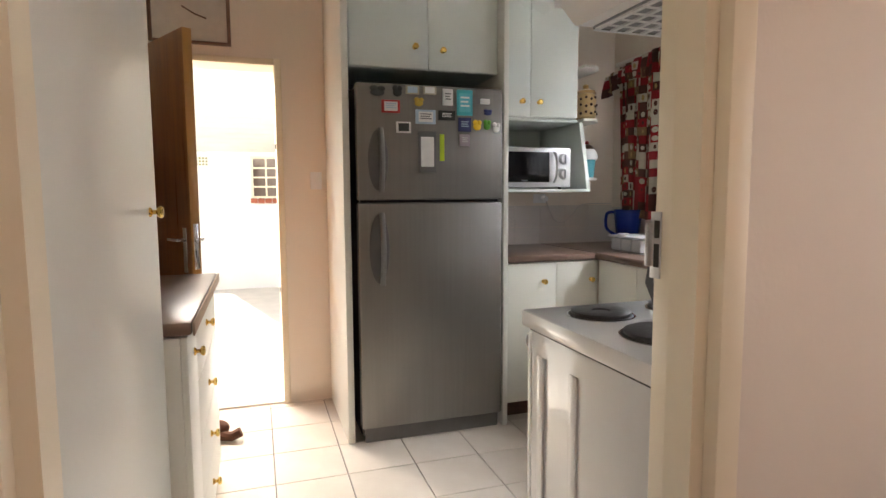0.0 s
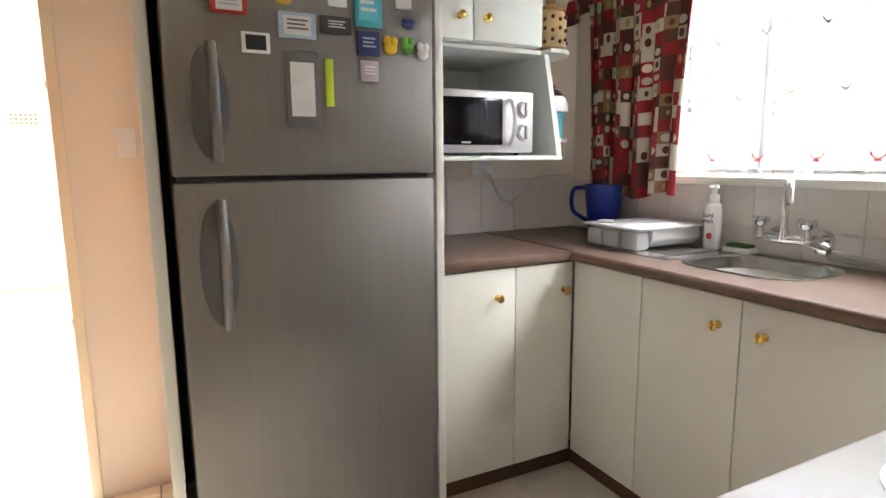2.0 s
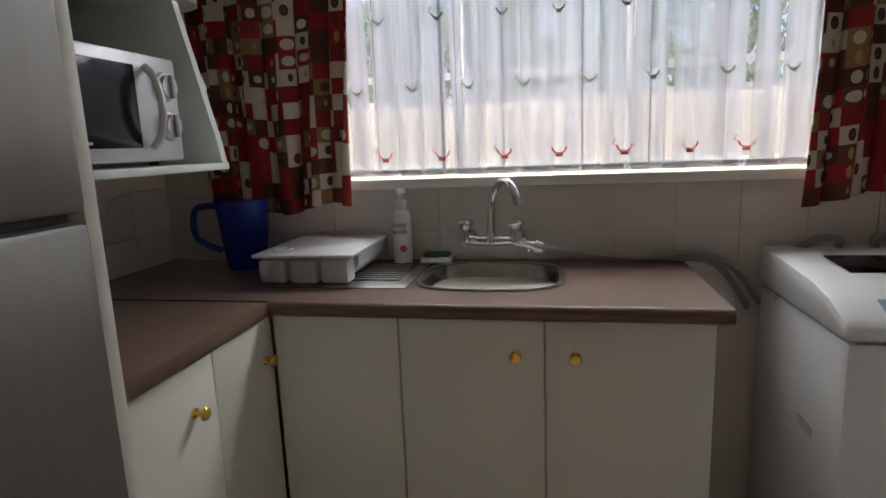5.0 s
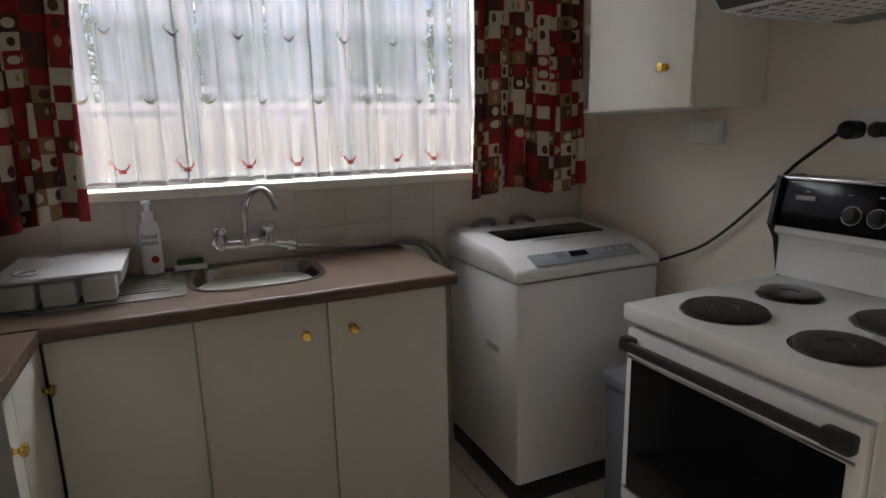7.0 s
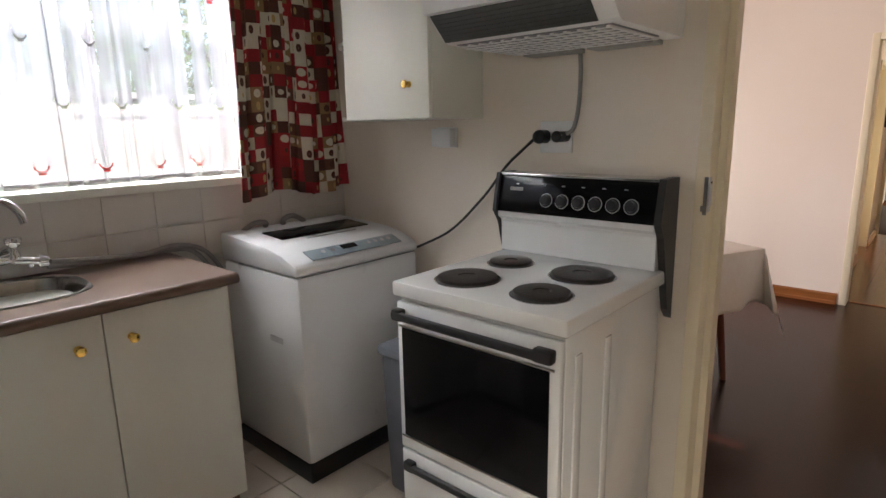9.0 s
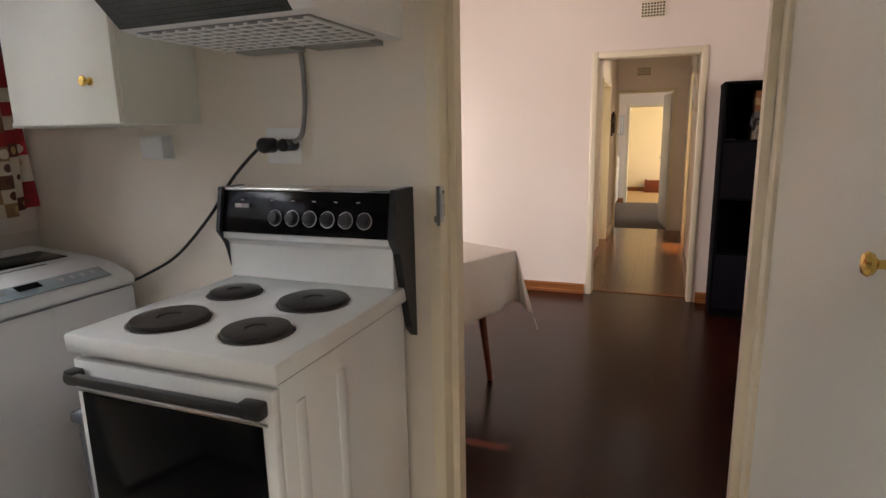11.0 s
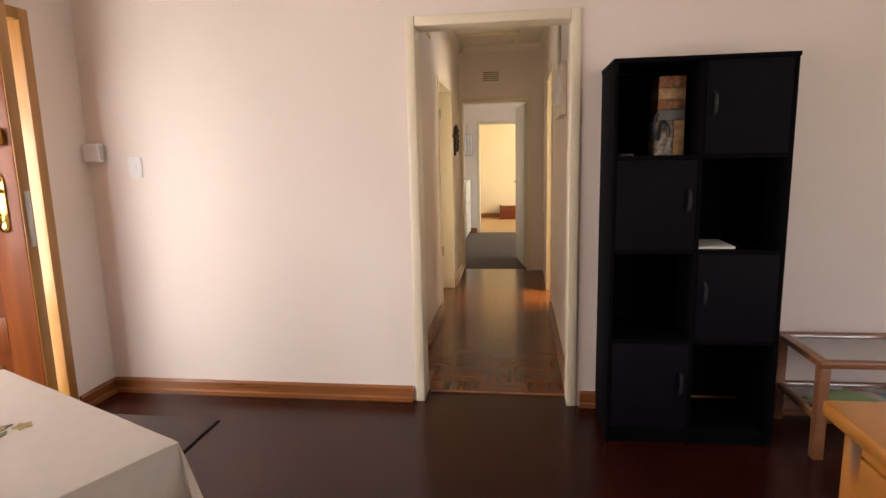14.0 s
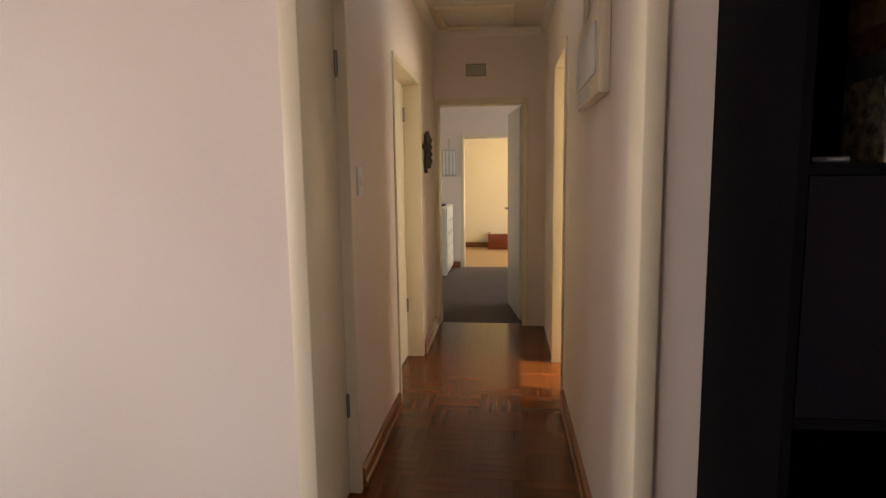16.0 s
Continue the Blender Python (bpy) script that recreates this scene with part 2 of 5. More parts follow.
M['grey'] = mat("grey plastic", (.25, .26, .28), (.21, .22, .24), .45, 5)
M['bin'] = mat("dark blue grey plastic", (.13, .14, .165), (.11, .12, .14), .45, 5)
M['panelblue'] = mat("grey blue panel", (.30, .36, .40), (.27, .33, .37), .3, 5)
M['hose'] = mat("grey hose", (.30, .29, .28), (.24, .23, .22), .5, 20)
M['grille'] = mat("dark grey mesh", (.06, .065, .062), (.04, .043, .042), .5, 40)


def plain(name, c, rough=.5):
    if name not in M: M[name] = mat(name, c, tuple(v * .88 for v in c), rough, 20)
    return M[name]


red, navy, turq, lime, gold = plain("red card", (.45, .03, .03)), plain("navy card", (.03, .04, .16)), plain("turquoise card", (.06, .42, .50)), plain("lime plastic", (.55, .72, .03)), plain("gold paint", (.62, .42, .06))
paper, charcoal, beige, pinkc, greyc = plain("white paper", (.78, .78, .76)), plain("charcoal", (.035, .035, .035)), plain("beige card", (.45, .42, .32)), plain("lilac card", (.50, .42, .48)), plain("grey card", (.16, .16, .16))
yellow, green, skyc, lemon = plain("yellow rubber", (.75, .48, .02)), plain("green rubber", (.12, .42, .04)), plain("pale blue card", (.42, .55, .66)), plain("yellow fruit skin", (.68, .55, .03), .4)

# ---------- geometry helpers ----------
BASE = {}


def B(): return bmesh.new()


def box(bm, x0, y0, z0, x1, y1, z1, bev=0.0):
    m = Matrix.Translation(((x0 + x1) / 2, (y0 + y1) / 2, (z0 + z1) / 2)) @ Matrix.Diagonal((abs(x1 - x0), abs(y1 - y0), abs(z1 - z0), 1))
    r = bmesh.ops.create_cube(bm, size=1, matrix=m)
    if bev:
        es = {e for v in r["verts"] for e in v.link_edges}
        bmesh.ops.bevel(bm, geom=list(es), offset=bev, segments=2, affect='EDGES', profile=.5)
    return bm


def cyl(bm, p0, p1, r0, r1=None, seg=20):
    p0, p1 = Vector(p0), Vector(p1); d = p1 - p0
    m = Matrix.Translation((p0 + p1) / 2) @ d.to_track_quat('Z', 'Y').to_matrix().to_4x4()
    bmesh.ops.create_cone(bm, cap_ends=True, segments=seg, radius1=r0, radius2=r0 if r1 is None else r1, depth=d.length, matrix=m)
    return bm


def ball(bm, c, r, s=(1, 1, 1), seg=16):
    bmesh.ops.create_uvsphere(bm, u_segments=seg, v_segments=seg * 2 // 3, radius=r, matrix=Matrix.Translation(c) @ Matrix.Diagonal((*s, 1)))
    return bm


def lathe(bm, prof, c=(0, 0, 0), seg=24, m=None):
    m = m or Matrix.Translation(c); rings = []
    for r, z in prof:
        rings.append([bm.verts.new(m @ Vector((r * math.cos(a), r * math.sin(a), z))) for a in [2 * math.pi * i / seg for i in range(seg)]])
    for a, b in zip(rings, rings[1:]):
        for i in range(seg): bm.faces.new((a[i], a[(i + 1) % seg], b[(i + 1) % seg], b[i]))
    if prof[0][0] > .0005: bm.faces.new(rings[0][::-1])
    if prof[-1][0] > .0005: bm.faces.new(rings[-1])
    return bm


def tube(bm, pts, r, seg=8):
    pts = [Vector(p) for p in pts]; rings = []
    for i, p in enumerate(pts):
        d = (pts[min(i + 1, len(pts) - 1)] - pts[max(i - 1, 0)]).normalized(); q = d.to_track_quat('Z', 'Y')
        rings.append([bm.verts.new(p + q @ Vector((r * math.cos(a), r * math.sin(a), 0))) for a in [2 * math.pi * k / seg for k in range(seg)]])
    for a, b in zip(rings, rings[1:]):
        for i in range(seg):
            j = min(range(seg), key=lambda k: (b[k].co - a[0].co).length)
            bm.faces.new((a[i], a[(i + 1) % seg], b[(i + 1 + j) % seg], b[(i + j) % seg]))
    bm.faces.new(rings[0][::-1]); bm.faces.new(rings[-1])
    return bm


def smooth_line(pts, n=8):
    P = [Vector(p) for p in pts]; P = [P[0]] + P + [P[-1]]; out = []
    for i in range(1, len(P) - 2):
        for k in range(n):
            t = k / n; a, b, c, d = P[i - 1], P[i], P[i + 1], P[i + 2]
            out.append(.5 * (2 * b + (c - a) * t + (2 * a - 5 * b + 4 * c - d) * t * t + (3 * b - a - 3 * c + d) * t ** 3))
    return out + [P[-1]]


def prism(bm, pts, axis, a0, a1, bev=0.0):
    f = {'x': lambda p, a: (a, p[0], p[1]), 'y': lambda p, a: (p[0], a, p[1]), 'z': lambda p, a: (p[0], p[1], a)}[axis]
    v0 = [bm.verts.new(f(p, a0)) for p in pts]; v1 = [bm.verts.new(f(p, a1)) for p in pts]; n = len(pts)
    fs = [bm.faces.new(v0), bm.faces.new(v1[::-1])] + [bm.faces.new((v0[i], v1[i], v1[(i + 1) % n], v0[(i + 1) % n])) for i in range(n)]
    bmesh.ops.recalc_face_normals(bm, faces=fs)
    if bev: bmesh.ops.bevel(bm, geom=list({e for q in fs for e in q.edges}), offset=bev, segments=2, affect='EDGES', profile=.5)
    return bm


def mesh_of(name, bm, material, base, smooth):
    bmesh.ops.translate(bm, verts=bm.verts, vec=-Vector(base)); bmesh.ops.recalc_face_normals(bm, faces=bm.faces)
    me = bpy.data.meshes.new(name); bm.to_mesh(me); bm.free()
    for k in (material if isinstance(material, (list, tuple)) else [material]): me.materials.append(k)
    if smooth: me.shade_smooth(); me.set_sharp_from_angle(angle=radians(40))
    return me


def thing(name, base, label, category, group="", kind=""):
    o = new(name); o.location = base; o.empty_display_size = .05; BASE[o.name] = Vector(base)
    return tagged(o, label, category, group, kind)


def part(name, bm, material, parent, label="", smooth=True):
    base = BASE[parent.name]
    o = new(name, mesh_of(name, bm, material, base, smooth)); o.parent = parent; BASE[o.name] = base
    if label: o["label"] = label
    return o


def single(name, bm, material, base, label, category, group="", kind="", smooth=True):
    o = new(name, mesh_of(name, bm, material, base, smooth)); o.location = base; BASE[o.name] = Vector(base)
    return tagged(o, label, category, group, kind)


def wall(name, axis, c0, c1, a0, a1, z0, z1, material, holes=(), label="plain painted wall"):
    """A wall that runs along axis, between c0 and c1 across it, with openings (a0, a1, z0, z1)."""
    bm = B()
    def blk(p0, p1, q0, q1):
        if p1 - p0 > .001 and q1 - q0 > .001:
            box(bm, *((p0, c0, q0, p1, c1, q1) if axis == 'x' else (c0, p0, q0, c1, p1, q1)))
    at = a0
    for h0, h1, g0, g1 in sorted(holes):
        blk(at, h0, z0, z1); blk(h0, h1, z0, g0); blk(h0, h1, g1, z1); at = h1
    blk(at, a1, z0, z1)
    return single(name, bm, material, (a0, c0, z0) if axis == 'x' else (c0, a0, z0), label, "wall", kind="structure", smooth=False)


def frame_parts(parent, axis, c0, c1, a0, a1, top, w, material, d=.012):
    """Door frame: two jambs and a head, standing d proud of both faces of the wall."""
    for p0, p1, q0, q1, nm in ((a0, a0 + w, 0, top, "jamb"), (a1 - w, a1, 0, top, "jamb"), (a0 + w, a1 - w, top - w, top, "head")):
        bm = B(); box(bm, *((p0, c0 - d, q0, p1, c1 + d, q1) if axis == 'x' else (c0 - d, p0, q0, c1 + d, p1, q1)), bev=.006)
        part(nm, bm, material, parent)


def knob(parent, at, way=(0, -1, 0), name="knob"):
    """A turned brass knob."""
    m = Matrix.Translation(at) @ Vector(way).to_track_quat('Z', 'Y').to_matrix().to_4x4()
    bm = lathe(B(), [(.013, 0), (.012, .004), (.006, .008), (.006, .016), (.014, .021), (.0165, .027), (.013, .032), (.004, .034)], seg=16, m=m)
    part(name, bm, M['brass'], parent, "polished brass knob")


def sheet(name, p, nu, nv, material, parent=None, thick=.002, **tags):
    """A cloth from a function p(i, j) -> (co, uv)."""
    bm = B(); uvl = bm.loops.layers.uv.new("uv"); g = [[None] * (nv + 1) for _ in range(nu + 1)]; U = {}
    for i in range(nu + 1):
        for j in range(nv + 1):
            co, uv = p(i / nu, j / nv); v = bm.verts.new(co); g[i][j] = v; U[v] = uv
    for i in range(nu):
        for j in range(nv):
            f = bm.faces.new((g[i][j], g[i + 1][j], g[i + 1][j + 1], g[i][j + 1]))
            for lp in f.loops: lp[uvl].uv = U[lp.vert]
    o = part(name, bm, material, parent) if parent else single(name, bm, material, tags.pop("base"), **tags)
    if thick:
        s = o.modifiers.new("thickness", 'SOLIDIFY'); s.thickness = thick
    return o

# ---------- structure ----------
Hc, Hh = 2.72, 2.6
wall("wall_kitchen_south", 'x', 2.545, 2.68, -2.6, 4.52, 0, Hc, M['wall_k'], [(-1.9, -.1, .8, 2.1), (1.475, 2.47, -.01, 2.12)], "off-white painted wall between kitchen and dining room")
wall("wall_kitchen_east", 'y', 4.32, 4.52, 2.68, 5.78, -.1, Hc, M['wall_k'], [(3.18, 5.05, 1.27, 2.25)], "off-white kitchen wall with a window")
wall("wall_kitchen_north", 'x', 5.58, 5.78, .78, 4.32, -.1, Hc, M['wall_k'], [(1.06, 1.94, .0, 2.16)], "cream kitchen wall with the back door")
wall("wall_kitchen_west", 'y', .78, .98, 2.68, 5.58, 0, Hc, M['wall_k'])
wall("wall_dining_east", 'y', 4.28, 4.48, -.95, 2.545, -.1, Hc, M['wall_d'], [(-.50, .55, 0, 2.16), (1.1, 2.2, .9, 2.1)], "cream wall with the front door")
wall("wall_dining_south", 'x', -.95, -.81, -2.8, 4.28, 0, Hc, M['wall_d'], [(1.50, 2.395, -.01, 2.10)], "cream wall with the opening to the passage")
wall("wall_dining_west", 'y', -2.8, -2.6, -.81, 2.68, 0, Hc, M['wall_d'], [(.3, 1.7, .8, 2.1)])
wall("wall_passage_east", 'y', 2.49, 2.64, -4.55, -.95, 0, Hc, M['wall_d'], [(-1.74, -.99, -.01, 2.08), (-3.64, -2.66, -.01, 2.05)], "cream passage wall with doors")
wall("wall_passage_west", 'y', 1.37, 1.52, -4.55, -.95, 0, Hc, M['wall_d'], [(-3.56, -2.78, -.01, 2.12)], "cream passage wall with a doorway")
wall("wall_passage_end", 'x', -4.70, -4.55, -.7, 4.2, 0, Hc, M['wall_d'], [(1.67, 2.50, -.01, 2.02)], "cream wall at the end of the passage")
wall("wall_side_room_west", 'y', -.7, -.5, -10.5, -.95, 0, Hc, M['wall_y'], [(-3.8, -2.6, .9, 2.1), (-7.0, -5.4, .8, 2.1), (-10.1, -8.4, .7, 2.1)])
wall("wall_side_room_north", 'x', -2.2, -2.05, -.5, 1.37, 0, Hc, M['wall_y'])
wall("wall_bedroom_east", 'y', 3.12, 3.3, -7.85, -4.70, 0, Hc, M['wall_d'])
wall("wall_bedroom_south", 'x', -7.99, -7.85, -.5, 3.3, 0, Hc, M['wall_d'], [(1.45, 2.52, -.01, 1.94)])
wall("wall_far_room_south", 'x', -10.5, -10.35, -.5, 4.2, 0, Hc, M['wall_y'])
wall("wall_far_room_east", 'y', 4.0, 4.2, -10.35, -7.99, 0, Hc, M['wall_y'])


def slab(name, x0, y0, x1, y1, z0, z1, material, label, cat):
    return single(name, box(B(), x0, y0, z0, x1, y1, z1), material, (x0, y0, z0), label, cat, kind="structure", smooth=False)


slab("ceiling_kitchen", .78, 2.5, 4.52, 5.78, Hc, Hc + .18, M['ceil'], "white painted ceiling", "ceiling")
slab("ceiling_dining", -2.8, -.95, 4.48, 2.5, Hc, Hc + .18, M['ceil'], "white painted ceiling", "ceiling")
slab("ceiling_passage", 1.52, -4.55, 2.49, -.95, Hh, Hh + .1, M['ceil'], "white painted passage ceiling", "ceiling")
slab("ceiling_rooms", -.7, -10.5, 4.2, -.95, Hc, Hc + .18, M['ceil'], "white painted ceiling", "ceiling")
floor_k = slab("floor_kitchen", .78, 2.59, 4.52, 5.78, -.1, -.008, M['grout'], "cream ceramic floor tiles with dark grout", "floor")
slab("floor_dining", -2.8, -.95, 4.48, 2.59, -.1, 0, M['dfloor'], "dark polished parquet floor", "floor")
floor_p = slab("floor_passage", 1.37, -4.62, 2.64, -.95, -.1, -.006, M['dark'], "brown polished parquet floor", "floor")
slab("floor_side_room", -.5, -4.62, 1.37, -.95, -.1, 0, M['tanfloor'], "tan floor", "floor")
slab("floor_bedroom", -.5, -7.92, 3.3, -4.62, -.1, 0, M['carpet'], "grey-brown fitted carpet", "floor")
slab("floor_far_room", -.5, -10.5, 4.2, -7.92, -.1, 0, M['tanfloor'], "tan floor in the far room", "floor")
# passage cornice, threshold
for x0, x1 in ((1.52, 1.57), (2.44, 2.49)):
    single("cornice", prism(B(), [(x0, Hh), (x1, Hh), (x1 if x0 > 2 else x0, Hh - .06)], 'y', -4.55, -.95), M['ceil'], (x0, -4.55, Hh - .06), "white passage cornice", "trim", kind="structure")
single("cornice", prism(B(), [(-4.55, Hh), (-4.50, Hh), (-4.55, Hh - .06)], 'x', 1.571, 2.439), M['ceil'], (1.571, -4.55, Hh - .06), "white passage cornice", "trim", kind="structure")
single("threshold", box(B(), 1.55, -.955, 0.001, 2.33, -.93, .006), M['skirt'], (1.55, -.955, 0.001), "brown wooden threshold strip", "trim", kind="structure")


def skirting(axis, c, s, a0, a1):
    """Moulded skirting along axis on the wall face c, standing out to side s."""
    prof = [(c, 0), (c + s * .026, 0), (c + s * .026, .022), (c + s * .018, .03), (c + s * .018, .078), (c + s * .008, .09), (c, .09)]
    single("baseboard", prism(B(), prof, axis, a0, a1), M['skirt'] if axis == 'x' else M['skirt_y'], (a0, c, 0) if axis == 'x' else (c, a0, 0), "varnished brown wooden skirting board", "skirting", kind="structure", smooth=False)


skirting('x', -.81, 1, 2.41, 4.28); skirting('x', -.81, 1, -2.6, 1.48); skirting('y', 4.28, -1, -.784, -.515)
skirting('y', 2.49, -1, -2.64, -1.76); skirting('y', 2.49, -1, -4.55, -3.66); skirting('y', 1.52, 1, -2.76, -.95)
skirting('x', -7.85, 1, 2.54, 3.12); skirting('x', -10.35, 1, -.5, 4.0)


def vent(name_label, axis, c, s, a0, a1, z0, z1):
    t = thing("air_vent", ((a0 + a1) / 2, c, z0) if axis == 'x' else (c, (a0 + a1) / 2, z0), name_label, "vent")
    bk, fr = B(), B()
    def bx(bm, p0, p1, q0, q1, d0, d1): box(bm, *((p0, c + s * d0, q0, p1, c + s * d1, q1) if axis == 'x' else (c + s * d0, p0, q0, c + s * d1, p1, q1)))
    bx(bk, a0, a1, z0, z1, 0, .003); part("backing", bk, M['dark'], t)
    nu, nv = 8, 5
    for i in range(nu + 1): x = a0 + (a1 - a0) * i / nu; bx(fr, x - .004, x + .004, z0, z1, .003, .009)
    for j in range(nv + 1): z = z0 + (z1 - z0) * j / nv; bx(fr, a0, a1, z - .004, z + .004, .0035, .010)
    part("grille", fr, M['cream'], t, smooth=False)


vent("small square-hole cream wall vent above the passage opening", 'x', -.81, 1, 1.84, 2.02, 2.345, 2.46)
vent("small square-hole cream wall vent above the bedroom door", 'x', -4.55, 1, 2.03, 2.21, 2.21, 2.32)
vent("small square-hole cream wall vent high on the passage wall", 'y', 2.49, -1, -2.35, -2.17, 2.28, 2.40)

# ---------- doors ----------
def doorway(name, axis, c0, c1, a0, a1, top, w, material, label):
    t = thing(name, ((a0 + a1) / 2, (c0 + c1) / 2, 0) if axis == 'x' else ((c0 + c1) / 2, (a0 + a1) / 2, 0), label, "door frame", kind="structure")
    frame_parts(t, axis, c0, c1, a0, a1, top, w, material); return t


kd = doorway("door_1", 'x', 2.545, 2.68, 1.475, 2.47, 2.12, .045, M['cream'], "cream steel door frame with a steel strike plate, no door")
part("door_stop", box(B(), 2.400, 2.56, 0, 2.4245, 2.62, 2.05), M['cream'], kd); part("door_stop", box(B(), 1.5205, 2.56, 0, 1.545, 2.62, 2.05), M['cream'], kd)
sp = part("strike_plate", box(box(B(), 2.4225, 2.672, 1.185, 2.4255, 2.698, 1.30, .001), 2.414, 2.693, 1.205, 2.4255, 2.702, 1.28, .002), M['silver'], kd, "steel strike plate")
part("strike_lip", box(box(B(), 2.428, 2.6922, 1.175, 2.440, 2.6950, 1.300, .001), 2.440, 2.6922, 1.185, 2.448, 2.6950, 1.205, .001), M['handle_g'], kd, "worn steel lip")
part("slot", box(box(B(), 2.4205, 2.674, 1.255, 2.4222, 2.686, 1.285), 2.4205, 2.674, 1.205, 2.4222, 2.686, 1.245), M['dark'], sp)
doorway("door_2", 'x', -.95, -.81, 1.50, 2.395, 2.10, .05, M['cream'], "cream painted frame of the open passage doorway")
d5 = doorway("door_3", 'x', -4.70, -4.55, 1.67, 2.50, 2.02, .045, M['cream'], "cream painted frame of the bedroom door")
doorway("door_4", 'x', -7.99, -7.85, 1.45, 2.52, 1.94, .045, M['cream'], "cream painted frame of a far doorway")
dw = doorway("door_5", 'y', 1.37, 1.52, -3.56, -2.78, 2.12, .045, M['cream'], "cream painted frame of an open side room doorway")
for y0, y1, k in ((-1.74, -.99, .035), (-3.64, -2.66, .11)):
    t = doorway("door_6", 'y', 2.49, 2.64, y0, y1, 2.08 if y1 > -2 else 2.05, .04, M['cream'], "closed cream flush door in the passage wall")
    part("leaf", box(B(), 2.49 + k, y0 + .042, .01, 2.53 + k, y1 - .042, 2.038 if y1 > -2 else 2.008, .003), M['cream'], t)
    for z in (.35, 1.75): part("hinge", cyl(B(), (2.485 + k, y0 + .05, z), (2.485 + k, y0 + .05, z + .1), .008), M['handle_g'], t)
# bedroom door leaf, open inwards
lf = thing("door_leaf", (1.72, -4.71, 0), "open white flush bedroom door with lever handle", "door", kind="structure"); BASE[lf.name] = Vector((0, 0, 0))
part("leaf", box(B(), -.02, -.76, .01, .02, 0, 1.97, .003), M['white'], lf)
h = B(); cyl(h, (.02, -.70, 1.02), (.06, -.70, 1.02), .009); cyl(h, (.06, -.705, 1.02), (.06, -.59, 1.02), .008); box(h, .02, -.72, .93, .026, -.68, 1.08, .003)
part("lever_handle", h, M['chrome'], lf, "chrome lever handle"); lf.rotation_euler = (0, 0, radians(8))

# back door frame and leaf, standing open
bd = doorway("door_7", 'x', 5.58, 5.78, 1.06, 1.94, 2.16, .04, M['cream'], "cream steel back door frame")
for z in (.72, 1.62): part("hinge_stub", box(B(), 1.893, 5.60, z, 1.9015, 5.64, z + .03), M['handle_g'], bd)
part("sill", box(B(), 1.10, 5.581, -.02, 1.90, 5.80, .012), M['paving'], bd)
bl = thing("back_door_leaf", (1.09, 5.56, 0), "open dark-stained wooden back door with steel lock", "door", kind="structure"); BASE[bl.name] = Vector((0, 0, 0))
part("leaf", box(B(), 0, -.022, .012, .83, .022, 2.11, .003), M['backdoor'], bl)
part("edge_strip", box(B(), .8305, -.0215, .013, .836, .0215, 2.109, .001), M['oakframe'], bl, "honey wooden door edge")
h = B(); box(h, .836, -.012, .98, .839, .012, 1.2, .001); cyl(h, (.838, 0, 1.12), (.852, 0, 1.12), .008); part("lock_plate", h, M['chrome'], bl, "steel lock plate")
for s in (-1, 1):
    h = B(); box(h, .75, s * .022, .96, .79, s * .028, 1.18, .002); cyl(h, (.77, s * .028, 1.12), (.77, s * .06, 1.12), .009); cyl(h, (.775, s * .06, 1.12), (.66, s * .06, 1.12), .008)
    part("lever_handle", h, M['chrome'], bl, "steel lever handle")
bl.rotation_euler = (0, 0, math.atan2(-.75, .41))

# front door, slightly ajar
fd = doorway("door_8", 'y', 4.28, 4.48, -.50, .55, 2.16, .06, M['oakframe'], "honey varnished front door frame")
fl = thing("front_door_leaf", (4.345, .452, 0), "red-brown six-panel wooden front door, standing wide open", "door", kind="structure"); BASE[fl.name] = Vector((0, 0, 0))
L = .79   # leaf runs along local -y, room side is -x
part("leaf", box(B(), -.018, -L, .01, .018, 0, 2.085, .003), M['doorwood'], fl)
for z0, z1 in ((0.011, .22), (.70, .84), (1.28, 1.42), (1.97, 2.084)):
    part("rail", box(B(), -.030, -L + .122, z0, -.0185, -.122, z1, .004), M['doorwood'], fl)
for y0, y1 in ((-L + .001, -L + .12), (-.445, -.345), (-.12, -.001)):
    part("stile", box(B(), -.031, y0, .012, -.0185, y1, 2.083, .004), M['doorwood'], fl)
for z0, z1 in ((.22, .70), (.84, 1.28), (1.42, 1.97)):
    for y0, y1 in ((-L + .12, -.445), (-.345, -.12)):
        part("panel", box(B(), -.027, y0 + .045, z0 + .045, -.0185, y1 - .045, z1 - .045, .008), M['doorwood'], fl)
h = B(); box(h, -.038, -L + .046, 1.175, -.031, -L + .089, 1.345, .003); ball(h, (-.036, -L + .0675, 1.175), .0205, (.3, 1, 1)); ball(h, (-.036, -L + .0675, 1.345), .0205, (.3, 1, 1))
cyl(h, (-.037, -L + .0675, 1.305), (-.075, -L + .0675, 1.305), .009); cyl(h, (-.075, -L + .06, 1.305), (-.075, -L + .165, 1.30), .008, .005)
part("lever_handle", h, M['brass'], fl, "polished brass lever handle on a long plate")
part("night_latch", box(B(), -.055, -L + .02, 1.46, -.031, -L + .12, 1.52, .006), M['brass'], fl, "brass night latch")
part("slide_bolt", box(cyl(B(), (-.04, -L + .015, 1.665), (-.04, -L + .12, 1.665), .007), -.036, -L + .02, 1.65, -.031, -L + .11, 1.68, .002), M['brass'], fl, "brass slide bolt")
part("edge_strip", box(B(), -.0305, -L - .005, .012, .0175, -L - .0005, 2.083, .001), M['oakframe'], fl, "honey wooden door edge")
part("lock_plate", box(B(), -.015, -L - .008, 1.10, .008, -L - .0055, 1.30, .001), M['silver'], fl, "steel lock plate")
fl.rotation_euler = (0, 0, radians(-87))

